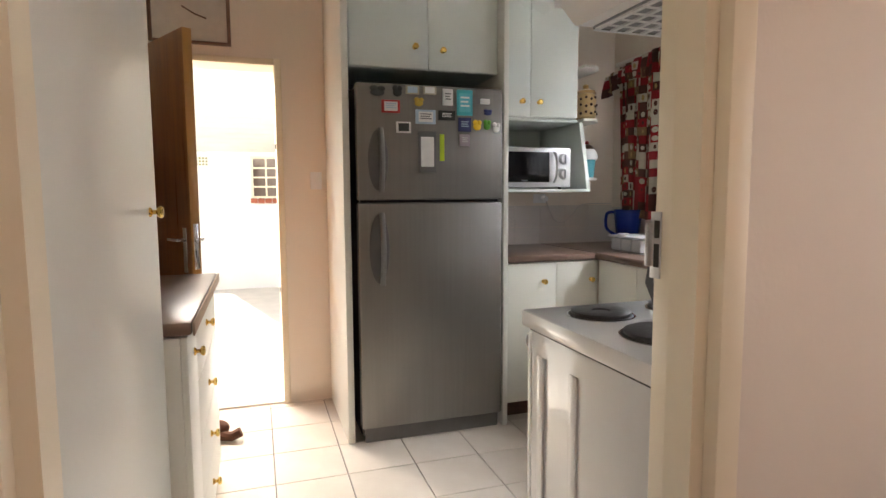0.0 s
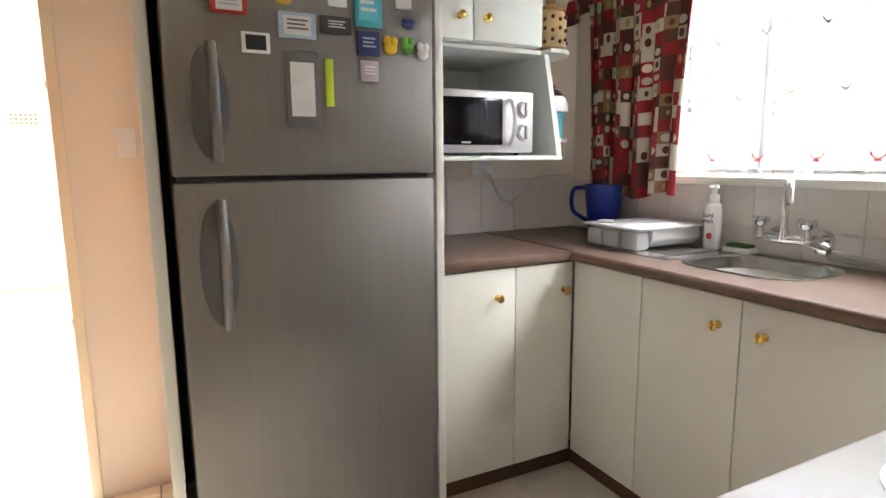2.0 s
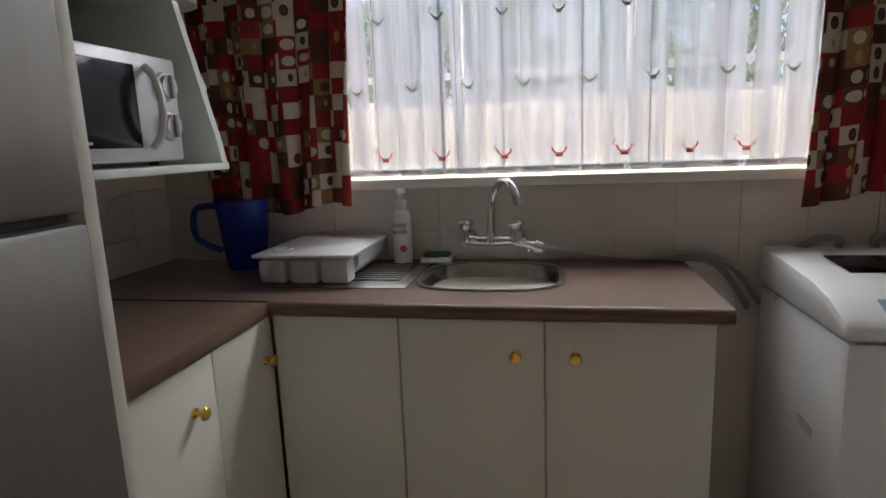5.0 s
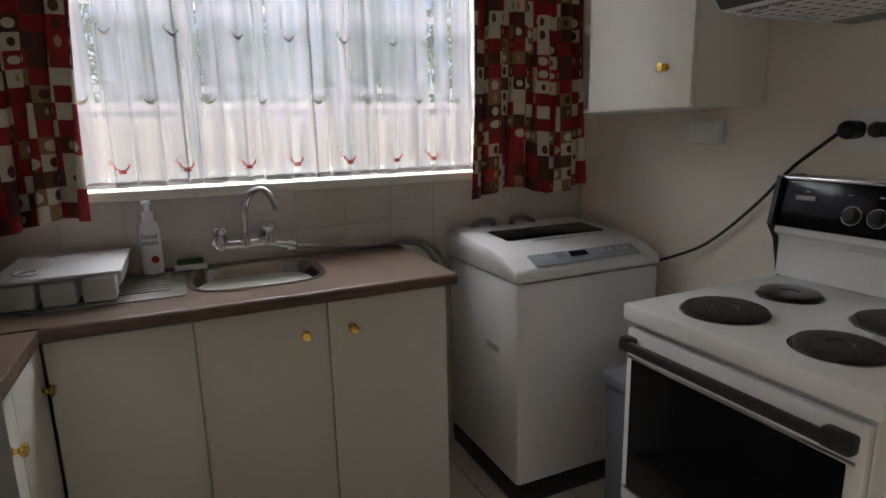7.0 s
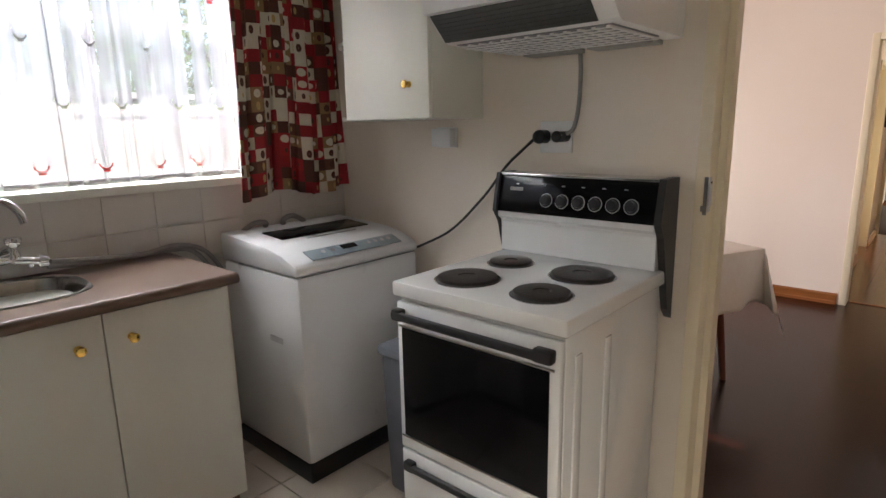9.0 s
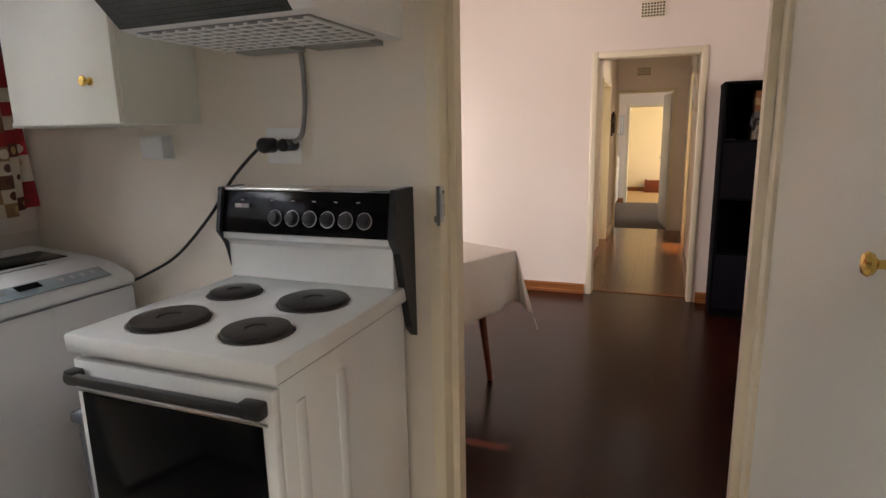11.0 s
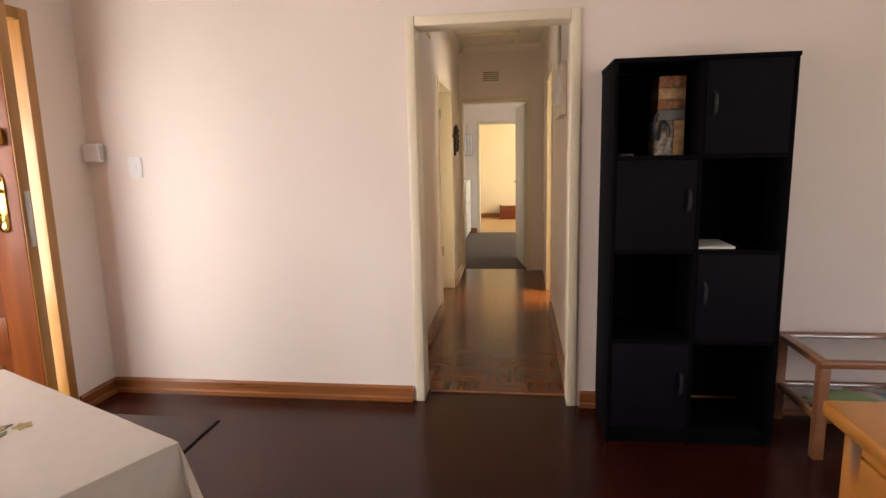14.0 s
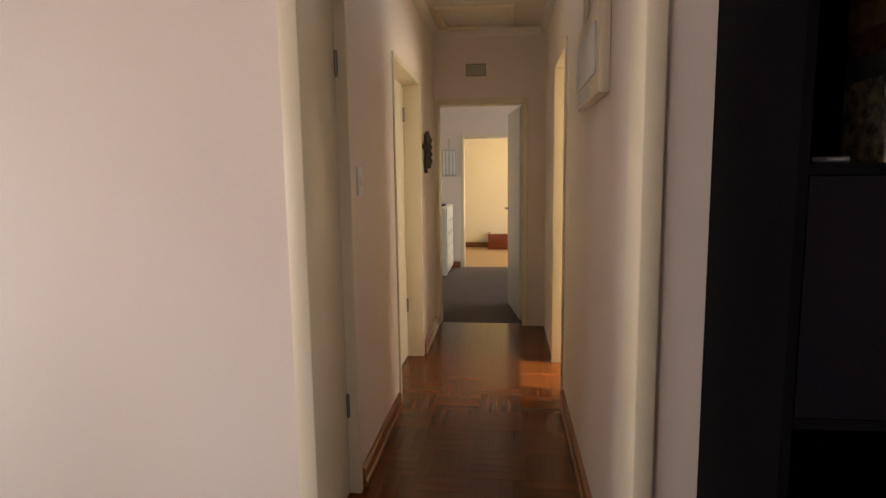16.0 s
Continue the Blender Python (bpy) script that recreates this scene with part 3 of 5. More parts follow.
# ---------- outdoors ----------
single("ground", box(B(), -300, -300, -.5, 300, 300, -.32), M['soil'], (0, 0, -.32), "green lawn around the house", "ground", kind="structure")
slab("yard", -6, 5.78, 9, 14, -.319, -.06, M['paving'], "pale sunlit concrete yard", "paving")
slab("path", 4.53, -6, 7.2, 5.78, -.319, -.09, M['paving'], "pale concrete path beside the house", "paving")
nb = thing("outbuilding", (2, 10.9, -.06), "white plastered outbuilding with a boarded sloping soffit", "building")
nbw = B()
for a in ((-1, 10.9, -.06, 1.70, 11.1, 2.0), (2.60, 10.9, -.06, 8, 11.1, 2.0), (1.70, 10.9, -.06, 2.60, 11.1, 1.30), (1.70, 10.9, 1.92, 2.60, 11.1, 2.0)): box(nbw, *a)
part("wall", nbw, M['plaster_out'], nb, smooth=False)
part("back_wall", box(B(), -1, 13.0, -.06, 8, 13.2, 3.0), M['plaster_out'], nb)
for i in range(16):
    y0 = 10.89 - i * .2; z0 = 1.985 + i * .045
    part("soffit_board", prism(B(), [(y0, z0), (y0 - .192, z0 + .043), (y0 - .192, z0 + .063), (y0, z0 + .02)], 'x', -1, 8), M['plaster_out'], nb, smooth=False)
part("roof", prism(B(), [(13.3, 2.05), (7.6, 2.80), (7.6, 2.86), (13.3, 2.11)], 'x', -1.1, 8.1), M['grey'], nb, smooth=False)
w = part("window", box(box(box(box(B(), 1.70, 10.93, 1.30, 1.735, 10.98, 1.92), 2.565, 10.93, 1.30, 2.60, 10.98, 1.92), 1.735, 10.93, 1.30, 2.565, 10.98, 1.33), 1.735, 10.93, 1.89, 2.565, 10.98, 1.92), M['cream'], nb, "cream steel cottage-pane window")
gb = B()
for x in (1.92, 2.15, 2.38): box(gb, x - .012, 10.94, 1.33, x + .012, 10.97, 1.89)
for z in (1.47, 1.61, 1.75): box(gb, 1.735, 10.942, z - .012, 2.565, 10.968, z + .012)
part("glazing_bars", gb, M['cream'], w, smooth=False)
part("pane", box(B(), 1.735, 10.952, 1.33, 2.565, 10.958, 1.89), plain("dim window glass", (.10, .07, .06), .1), w)
for i in range(9): part("sill_brick", box(B(), 1.69 + i * .103, 10.85, 1.225, 1.785 + i * .103, 10.905, 1.296, .004), M['brick'], nb)
vb = B()
for i in range(6):
    for j in range(3): box(vb, .86 + i * .045, 10.888, 1.78 + j * .045, .885 + i * .045, 10.902, 1.805 + j * .045)
part("air_brick", vb, plain("olive vent", (.3, .3, .16)), nb, smooth=False)['kind'] = "stuff"
# garden wall, hedge and tree east of the kitchen
# Wall colour is darkened to hold down the brightness seen through the net.
single("garden_wall", box(B(), 7.2, -4, -.32, 7.4, 9, 1.72), plain("dimmed garden plaster", (.50, .47, .43), .85), (7.2, -4, -.32), "white plastered garden wall beyond the window", "wall")
def foliage(bm, c, spread, n, size):
    for _ in range(n):
        v = Vector([random.gauss(0, 1) for _ in range(3)]); v = v.normalized() * (random.random() ** .4)
        p = Vector(c) + Vector((v.x * spread[0], v.y * spread[1], v.z * spread[2])) * (1 + .25 * noise.noise(v * 2.3))
        q = Euler([random.uniform(0, 6.28) for _ in range(3)]).to_matrix(); s = size * random.uniform(.6, 1.4)
        vs = [bm.verts.new(p + q @ Vector(k)) for k in ((-s, 0, 0), (0, -s * .45, s * .1), (s, 0, 0), (0, s * .45, s * .1))]; bm.faces.new(vs)
for y, r in ((0.2, 1.1), (2.2, 1.3), (4.3, 1.15), (6.4, 1.35), (8.3, 1.0)):
    t = thing("garden_tree", (8.9, y, -.32), "leafy green garden tree behind the white wall", "tree", "garden trees")
    tr = tube(B(), [(8.9, y, -.32), (8.93, y + .05, .8), (8.85, y, 1.7)], .09)
    for k in range(5):
        a = k * 1.26; tube(tr, [(8.87, y, 1.2 + k * .1), (8.87 + .5 * math.cos(a), y + .5 * math.sin(a), 1.9 + .1 * k), (8.87 + .8 * math.cos(a), y + .8 * math.sin(a), 2.5)], .03)
    part("trunk", tr, M['bark'], t); cr = B(); foliage(cr, (8.9, y, 2.3), (r, r, 1.1), 3200, .055); part("crown", cr, M['leaf'], t, smooth=False)

# ---------- kitchen window ----------
wt = thing("window_1", (4.42, 4.1, 1.27), "white steel kitchen window with a painted sill", "window", kind="structure")
part("window_sill", box(B(), 4.275, 3.16, 1.238, 4.455, 5.07, 1.272, .006), M['white'], wt, "white painted sill")
for y0, y1, z0, z1 in ((3.18, 3.215, 1.274, 2.25), (5.015, 5.05, 1.274, 2.25), (3.215, 5.015, 1.274, 1.31), (3.215, 5.015, 2.215, 2.25), (3.79, 3.83, 1.31, 2.215), (4.40, 4.44, 1.31, 2.215)):
    part("window_frame", box(B(), 4.43, y0, z0, 4.465, y1, z1, .003), M['white'], wt)
for z in (1.54, 1.63, 1.93):
    for y0, y1 in ((3.215, 3.79), (3.83, 4.40), (4.44, 5.015)): part("glazing_bar", box(B(), 4.435, y0, z - .012, 4.46, y1, z + .012), M['white'], wt)
for y0, y1 in ((3.215, 3.79), (3.83, 4.40), (4.44, 5.015)):
    g = part("pane", box(B(), 4.447, y0, 1.31, 4.451, y1, 2.215), M['glass'], wt); g.visible_shadow = False
# curtains
rod = thing("curtain_rail", (4.27, 4.1, 2.24), "white curtain rail above the kitchen window", "curtain rail")
part("rail", box(B(), 4.245, 2.78, 2.235, 4.265, 5.46, 2.26, .003), M['white'], rod)
for y in (2.9, 4.1, 5.35): part("bracket", box(B(), 4.262, y, 2.24, 4.32, y + .02, 2.256), M['white'], rod)


def curtain(y0, y1, zb, zt, x, folds, amp, flare, ph):
    def p(u, v):
        y = y0 + (y1 - y0) * u; k = .35 + .65 * (1 - v)
        a = math.sin(u * folds * 6.283 + ph) + .35 * math.sin(u * folds * 13.1 + 1.3 * ph + v)
        z = zb + (zt - zb) * v + .02 * math.sin(u * 9 + ph) * (1 - v)
        return (x - amp * k * a, y + .012 * math.sin(u * folds * 12 + v * 3) + flare * (v - .5) * (u - .5), z), (u * abs(y1 - y0) * 1.25, v * (zt - zb))
    return p


for y0, y1, ph, lb in ((4.745, 5.34, .4, "a"), (2.76, 3.34, 2.1, "b")):
    t = thing("curtain", (4.2, (y0 + y1) / 2, 1.19), "red, brown and white patchwork-print cotton curtain", "curtain", "kitchen curtains")
    sheet("cloth", curtain(y0, y1, 1.18, 2.16, 4.215, 5, .028, .10 if y0 > 4 else -.05, ph), 90, 24, M['curtain'], t)
    far = y0 > 4
    def frill(u, v, base=curtain(y0 - .02, y1 + (.11 if far else .02), 2.12, 2.25, 4.19, 9, .026, .0, ph + 1), droop=.10 if far else .02):
        (x, y, z), uv = base(u, v); return (x - .03 * u * u, y, z - droop * u * u), uv
    sheet("heading", frill, 90, 5, M['curtain'], t)
t = thing("net_curtain", (4.31, 4.05, 1.28), "sheer white net curtain with embroidered kitchen motifs", "curtain")
def pn(u, v):
    w = u * 16 * 6.283 + .8 * math.sin(u * 19); k = .55 + .45 * math.sin(u * 23 + 1) ** 2
    y = 3.20 + 1.84 * u + .030 * k * math.sin(w * .5 + 1) * math.sin(w)
    return (4.30 - .016 * k * math.cos(w) - .005 * math.sin(w * 2.3), y, 1.285 + .95 * v), (u, v)

sheet("net", pn, 420, 4, M['net'], t, thick=0)
def hem(u, v): c = pn(u, 0)[0]; return (c[0] - .002, c[1], 1.284 + .02 * v), (u, v)
sheet("hem", hem, 420, 1, plain("white hem", (.8, .8, .82)), t, thick=.001)
random.seed(4); mo = {0: B(), 1: B(), 2: B()}
for i in range(9):
    for j in range(4):
        u, v = (i + .3 + .5 * (j % 2)) / 9.2, (j + .35) / 4.2; c = Vector(pn(u, v)[0]) - Vector((.006, 0, 0)); k = (i * 3 + j) % 3
        s = (.024, .018, .018)[k]
        tube(mo[k], [c + Vector((0, s * math.cos(a), s * .9 * math.sin(a))) for a in [3.14 + .52 * q for q in range(7)]], .0032, 5)
        box(mo[k], c.x - .002, c.y - s * .5, c.z - s * 1.35, c.x, c.y + s * .5, c.z - s * 1.0); tube(mo[k], [c + Vector((0, s * 1.0, -.004)), c + Vector((0, s * 1.6, .004)), c + Vector((0, s * 1.2, .02))], .0016, 5)
for k, mm in ((0, plain("bright red thread", (.70, .04, .04))), (1, plain("sage thread", (.5, .55, .4))), (2, plain("grey thread", (.66, .66, .70)))): part("embroidery", mo[k], mm, t)['kind'] = "stuff"

# ---------- kitchen: fridge ----------
fr = thing("fridge", (2.66, 5.1, 0), "brushed-steel fridge freezer with grey curved handles", "fridge")
part("body", box(B(), 2.275, 4.85, .03, 3.055, 5.53, 1.895, .008), M['dark'], fr, "dark grey fridge body")
for z0, z1, hz0, hz1 in ((.09, 1.292, .865, 1.24), (1.306, 1.90, 1.35, 1.67)):
    d = part("fridge_door", box(B(), 2.265, 4.775, z0, 3.065, 4.845, z1, .012), M['steel'], fr)
    part("handle_recess", ball(B(), (2.372, 4.777, (hz0 + hz1) / 2), 1, (.055, .008, (hz1 - hz0) / 2), 24), plain("dull grey steel", (.115, .112, .108), .4), d)
    n_ = 12; pts = [(2.385, 4.765 - .035 * math.sin(math.pi * i / n_), hz0 + (hz1 - hz0) * i / n_) for i in range(n_ + 1)]
    part("handle", tube(B(), pts, .014, 10), M['handle_g'], d, "grey curved bar handle")
part("gasket", box(B(), 2.28, 4.80, 1.2925, 3.05, 4.843, 1.3055), M['plastic_k'], fr)
part("kick_panel", box(B(), 2.29, 4.815, .0, 3.06, 4.85, .085, .005), plain("grey kick panel", (.16, .155, .15)), fr)


def on_fridge(cx, cy):
    px, py = 620 + cx / 3, 130 + cy / 3; u = (px - 634) / 255; tp, bt = 143 + 15 * u, 357 - 4 * u
    return 2.268 + .79 * u, 1.895 - .59 * (py - tp) / (bt - tp)


def magnet(x0, y0, x1, y1, material, label, inner=None, rounded=0.0, name="fridge_magnet", bars=None):
    (a, zt), (b, zb) = on_fridge(x0, y0), on_fridge(x1, y1)
    t = thing(name, ((a + b) / 2, 4.771, zb), label, "magnet", "things on the fridge door")
    w, hh = b - a, zt - zb
    if rounded:
        bm = ball(B(), ((a + b) / 2, 4.768, zb + hh * .35), 1, (w * .42, .007, hh * .36)); ball(bm, ((a + b) / 2 - w * .2, 4.766, zb + hh * .75), 1, (w * .26, .006, hh * .26)); ball(bm, ((a + b) / 2 + w * .22, 4.766, zb + hh * .72), 1, (w * .24, .006, hh * .26))
    else: bm = box(B(), a, 4.765, zb, b, 4.7745, zt, .002)
    part("card", bm, material, t)
    if inner:
        f = .14; part("inset", box(B(), a + w * f, 4.7635, zb + hh * f, b - w * f, 4.7655, zt - hh * f), inner, t)
    if bars:
        for k in range(3): part("bar", box(B(), a + w * .22, 4.7625, zt - hh * (.34 + .16 * k), b - w * (.22 + .08 * (k % 2)), 4.764, zt - hh * (.27 + .16 * k)), bars, t)


magnet(100, 55, 185, 115, charcoal, "dark cut-out magnet of a pair of animals", rounded=1)
magnet(215, 55, 270, 118, charcoal, "dark tree-shaped fridge magnet", rounded=1)
magnet(285, 55, 355, 106, beige, "small beige picture card", skyc); magnet(375, 60, 445, 108, beige, "small beige picture card", paper)
magnet(325, 120, 380, 170, gold, "gold bell-shaped fridge magnet", rounded=1)
magnet(162, 132, 255, 205, red, "red-framed magnet with a pale blue panel", paper, bars=skyc)
magnet(335, 185, 440, 265, skyc, "blue-bordered photograph fridge magnet", paper, bars=greyc)
magnet(455, 190, 545, 245, charcoal, "black sign magnet with white lettering", None, bars=paper)
magnet(478, 75, 533, 165, paper, "plain white card fridge magnet", None, bars=greyc); magnet(555, 80, 640, 220, turq, "turquoise scalloped card with lettering", plain("light turquoise", (.12, .50, .58)), bars=paper)
magnet(685, 128, 737, 160, paper, "small white maker's plate", None, name="badge"); magnet(700, 185, 752, 218, navy, "navy blue key-shaped fridge magnet", rounded=1)
magnet(562, 228, 632, 305, navy, "navy blue card with pale lines", None, bars=skyc); magnet(570, 318, 625, 382, pinkc, "small lilac card with lines", None, bars=paper)
magnet(640, 240, 692, 298, yellow, "yellow rubber flip-flop magnet", rounded=1); magnet(698, 240, 745, 295, green, "green rubber flip-flop magnet", rounded=1); magnet(750, 255, 797, 310, paper, "white and red flip-flop magnet", rounded=1)
magnet(235, 250, 310, 312, paper, "white-framed little blackboard magnet", charcoal)
magnet(348, 300, 442, 525, greyc, "grey clipboard with white notepad on the fridge", paper, name="notepad")
magnet(462, 318, 486, 462, lime, "lime green hanging pen", None, name="pen")

# ---------- kitchen: cabinets ----------
def unit(name, x0, y0, z0, x1, y1, z1, label, material, face, splits=(), zsplits=(), knobs=(), cat="cabinet", group="kitchen cabinets"):
    """Carcass with doors or drawers on the face '-y', '-x' or '+x' or '+y'; splits along it, zsplits up it; knobs as (a, z)."""
    t = thing(name, ((x0 + x1) / 2, (y0 + y1) / 2, z0), label, cat, group)
    part("body", box(B(), x0, y0, z0, x1, y1, z1), material, t, smooth=False)
    along = (x0, x1) if face[1] == 'y' else (y0, y1); c = {'-y': y0, '+y': y1, '-x': x0, '+x': x1}[face]; s = -1 if face[0] == '-' else 1
    e = [along[0], *splits, along[1]]; zz = [z0, *zsplits, z1]
    for a, b in zip(e, e[1:]):
        for za, zb in zip(zz, zz[1:]):
            q = (a + .002, c + s * .001, za + .002, b - .002, c + s * .019, zb - .002); q = q if face[1] == 'y' else (q[1], q[0], q[2], q[4], q[3], q[5])
            dr = part("drawer_front" if zsplits else "cabinet_door", box(B(), min(q[0], q[3]), min(q[1], q[4]), q[2], max(q[0], q[3]), max(q[1], q[4]), q[5], .002), material, t)
            for ka, kz in knobs:
                if a < ka < b and za < kz < zb: knob(dr, (ka, c + s * .019, kz) if face[1] == 'y' else (c + s * .019, ka, kz), (0, s, 0) if face[1] == 'y' else (s, 0, 0))
    return t


unit("over_fridge_cabinet", 2.245, 4.90, 2.0, 3.08, 5.57, 2.70, "pale mint double cabinet above the fridge", M['white_g'], '-y', (2.675,), (), ((2.60, 2.115), (2.755, 2.105)))
for x0, x1, y0 in ((2.20, 2.235, 4.83), (3.083, 3.112, 4.80)):
    single("side_panel", box(B(), x0, y0, 0, x1, 5.575, 2.71, .002), M['white'], (x0, y0, 0), "white upright panel beside the fridge", "panel", "fridge side panels")
# Near-black board put in so the gap behind the fridge looks shaded.
single("gap_shadow_board", box(B(), 2.245, 5.54, 0, 3.08, 5.575, 1.99), M['dark'], (2.245, 5.54, 0), "dark board added as gap shadow behind the fridge", "panel")
unit("wall_cabinet", 3.115, 5.02, 1.795, 3.665, 5.57, 2.70, "pale mint wall cabinet with two doors", M['white_g'], '-y', (3.345,), (), ((3.285, 1.88), (3.40, 1.88)))
ms = thing("microwave_shelf", (3.4, 5.25, 1.35), "pale mint open shelf with a slanted side under the wall cabinet", "shelf")
part("bottom_board", box(B(), 3.115, 4.93, 1.345, 3.72, 5.57, 1.363, .002), M['white_g'], ms); part("top_board", box(B(), 3.115, 5.05, 1.775, 3.695, 5.57, 1.793, .002), M['white_g'], ms)
part("side_board", prism(B(), [(5.57, 1.3635), (4.935, 1.3635), (4.945, 1.42), (5.03, 1.7745), (5.57, 1.7745)], 'x', 3.697, 3.72), M['white_g'], ms, smooth=False); part("back_board", box(B(), 3.115, 5.55, 1.364, 3.696, 5.57, 1.774), M['white_g'], ms)
mw = thing("microwave", (3.4, 5.25, 1.364), "silver microwave with dark window and two dials", "microwave")
part("body", box(B(), 3.118, 5.01, 1.376, 3.612, 5.40, 1.612, .008), M['silver'], mw)
fa = part("front", box(B(), 3.118, 4.985, 1.374, 3.615, 5.009, 1.614, .008), M['silver'], mw)
part("window", box(B(), 3.135, 4.981, 1.405, 3.465, 4.9845, 1.585, .001), M['black'], fa, "dark glass window")
part("door_handle", tube(B(), smooth_line([(3.497, 4.98, 1.405), (3.500, 4.957, 1.435), (3.502, 4.948, 1.495), (3.500, 4.957, 1.555), (3.497, 4.98, 1.585)], 4), .009, 8), M['silver'], fa, "silver curved handle")
for z in (1.545, 1.455):
    dl = part("dial", lathe(B(), [(.035, 0), (.033, .006), (.028, .008), (.026, .017), (.003, .018)], seg=24, m=Matrix.Translation((3.565, 4.984, z)) @ Vector((0, -1, 0)).to_track_quat('Z', 'Y').to_matrix().to_4x4()), M['silver'], fa); part("dial_ridge", box(B(), 3.560, 4.960, z - .026, 3.570, 4.9658, z + .026, .001), M['grey'], dl)
part("maker_mark", box(B(), 3.28, 4.9795, 1.412, 3.32, 4.9808, 1.418), M['silver'], fa)
for x in (3.15, 3.57): part("foot", cyl(B(), (x, 5.04, 1.3635), (x, 5.04, 1.377), .012), M['plastic_k'], mw)
# rounded corner shelves with two jars
cs = thing("corner_shelves", (3.69, 5.4, 1.4), "white open shelves with rounded corners at the cabinet's end", "shelf")
for z in (1.42, 1.785, 2.11):
    part("shelf_board", prism(B(), [(3.722, 5.575), (3.722, 5.02), (3.80, 5.025), (3.84, 5.05), (3.868, 5.095), (3.875, 5.15), (3.875, 5.575)], 'z', z, z + .016), M['white'], cs, smooth=False)
part("upright", box(B(), 3.7215, 5.556, 1.40, 3.88, 5.574, 2.70), M['white'], cs)
jr = thing("cookie_jar", (3.797, 5.125, 1.801), "beige ceramic cookie jar with brown spots and lid", "jar")
part("jar", lathe(B(), [(.05, 1.802), (.066, 1.82), (.068, 1.93), (.058, 1.965)], (3.797, 5.125, 0)), plain("beige ceramic", (.55, .38, .18), .3), jr)
part("lid", lathe(B(), [(.066, 1.966), (.06, 1.985), (.02, 1.998), (.018, 2.01), (.02, 2.02), (.006, 2.03)], (3.797, 5.125, 0)), plain("tan ceramic", (.40, .25, .10), .3), jr)
for i in range(14):
    a = -1.57 + (i % 5 - 2) * .5; part("spot", ball(B(), (3.797 + .067 * math.cos(a), 5.125 + .067 * math.sin(a), 1.84 + .045 * (i // 5) + .01 * (i % 2)), .009, (1, 1, 1), 8), plain("brown glaze", (.06, .025, .01), .3), jr)
jr = thing("cupcake_jar", (3.80, 5.105, 1.437), "turquoise and white cupcake jar with a cherry lid", "jar")
part("jar", lathe(B(), [(.046, 1.437), (.056, 1.55)], (3.80, 5.105, 0)), plain("turquoise ceramic", (.10, .42, .52), .3), jr)
part("lid", lathe(B(), [(.066, 1.551), (.07, 1.57), (.06, 1.60), (.036, 1.63), (.01, 1.645)], (3.80, 5.105, 0)), M['plastic_w'], jr)
part("glaze", lathe(B(), [(.052, 1.617), (.03, 1.640), (.01, 1.650)], (3.80, 5.105, 0)), plain("brown glaze", (.06, .025, .01)), jr); part("cherry", ball(B(), (3.80, 5.105, 1.658), .013), red, jr)

# base units
unit("base_unit", 3.115, 4.888, .10, 3.745, 5.57, .932, "white base unit with two doors", M['white'], '-y', (3.46,), (), ((3.375, .818), (3.695, .816)))
unit("sink_unit", 3.765, 3.69, .10, 4.31, 4.864, .932, "white sink unit with three doors", M['white'], '-x', (4.105, 4.497), (), ((4.18, .838), (4.028, .838)))
single("kick_board", box(B(), 3.115, 4.93, 0, 3.80, 4.95, .0985), M['kick'], (3.115, 4.93, 0), "dark brown kick board", "kick board", "kick boards")
single("kick_board", box(B(), 3.80, 3.70, 0, 3.82, 4.93, .0985), M['kick'], (3.80, 3.66, 0), "dark brown kick board", "kick board", "kick boards")
# worktops with rounded front edges; the sink is cut in
ct = B(); box(ct, 3.115, 4.858, .900, 3.728, 5.575, .940, .008)
single("worktop", ct, M['counter'], (3.115, 4.87, .9), "brown laminate worktop beside the fridge", "worktop", "worktops")
ct = B()
def ov(cx, cy, a, b, n=32, e=.6): return [(cx + a * abs(math.cos(t)) ** e * (1 if math.cos(t) >= 0 else -1), cy + b * abs(math.sin(t)) ** e * (1 if math.sin(t) >= 0 else -1)) for t in [2 * math.pi * i / n for i in range(n)]]
def rect(x0, y0, x1, y1, n=32):
    out = []
    for i in range(n):
        c, k = math.cos(2 * math.pi * i / n), math.sin(2 * math.pi * i / n); m = max(abs(c), abs(k))
        out.append(((x0 + x1) / 2 + (x1 - x0) / 2 * c / m, (y0 + y1) / 2 + (y1 - y0) / 2 * k / m))
    return out
q = {(r, z): [ct.verts.new((*p, z)) for p in ring] for r, ring in enumerate((rect(3.733, 3.66, 4.3125, 5.572), ov(4.06, 4.275, .188, .215))) for z in (.9, .94)}
for i in range(32):
    k = (i + 1) % 32
    for r0, z0, r1, z1 in ((0, .94, 1, .94), (0, .9, 1, .9), (0, .9, 0, .94), (1, .9, 1, .94)): ct.faces.new((q[r0, z0][i], q[r0, z0][k], q[r1, z1][k], q[r1, z1][i]))
single("worktop", ct, M['counter'], (3.73, 3.61, .9), "brown laminate worktop with a steel sink under the window", "worktop", "worktops", smooth=False)
single("worktop_edge", cyl(B(), (3.734, 3.659, .920), (3.734, 4.872, .920), .0205, None, 16), M['counter'], (3.73, 3.61, .92), "rounded brown worktop edge", "worktop edge")
single("worktop_joint", box(B(), 3.7285, 4.86, .898, 3.7325, 5.575, .9415), M['plastic_k'], (3.73, 4.86, .9), "dark worktop joint strip", "trim")
sk = thing("sink", (4.09, 4.35, .94), "stainless-steel inset sink with ribbed drainer", "sink")
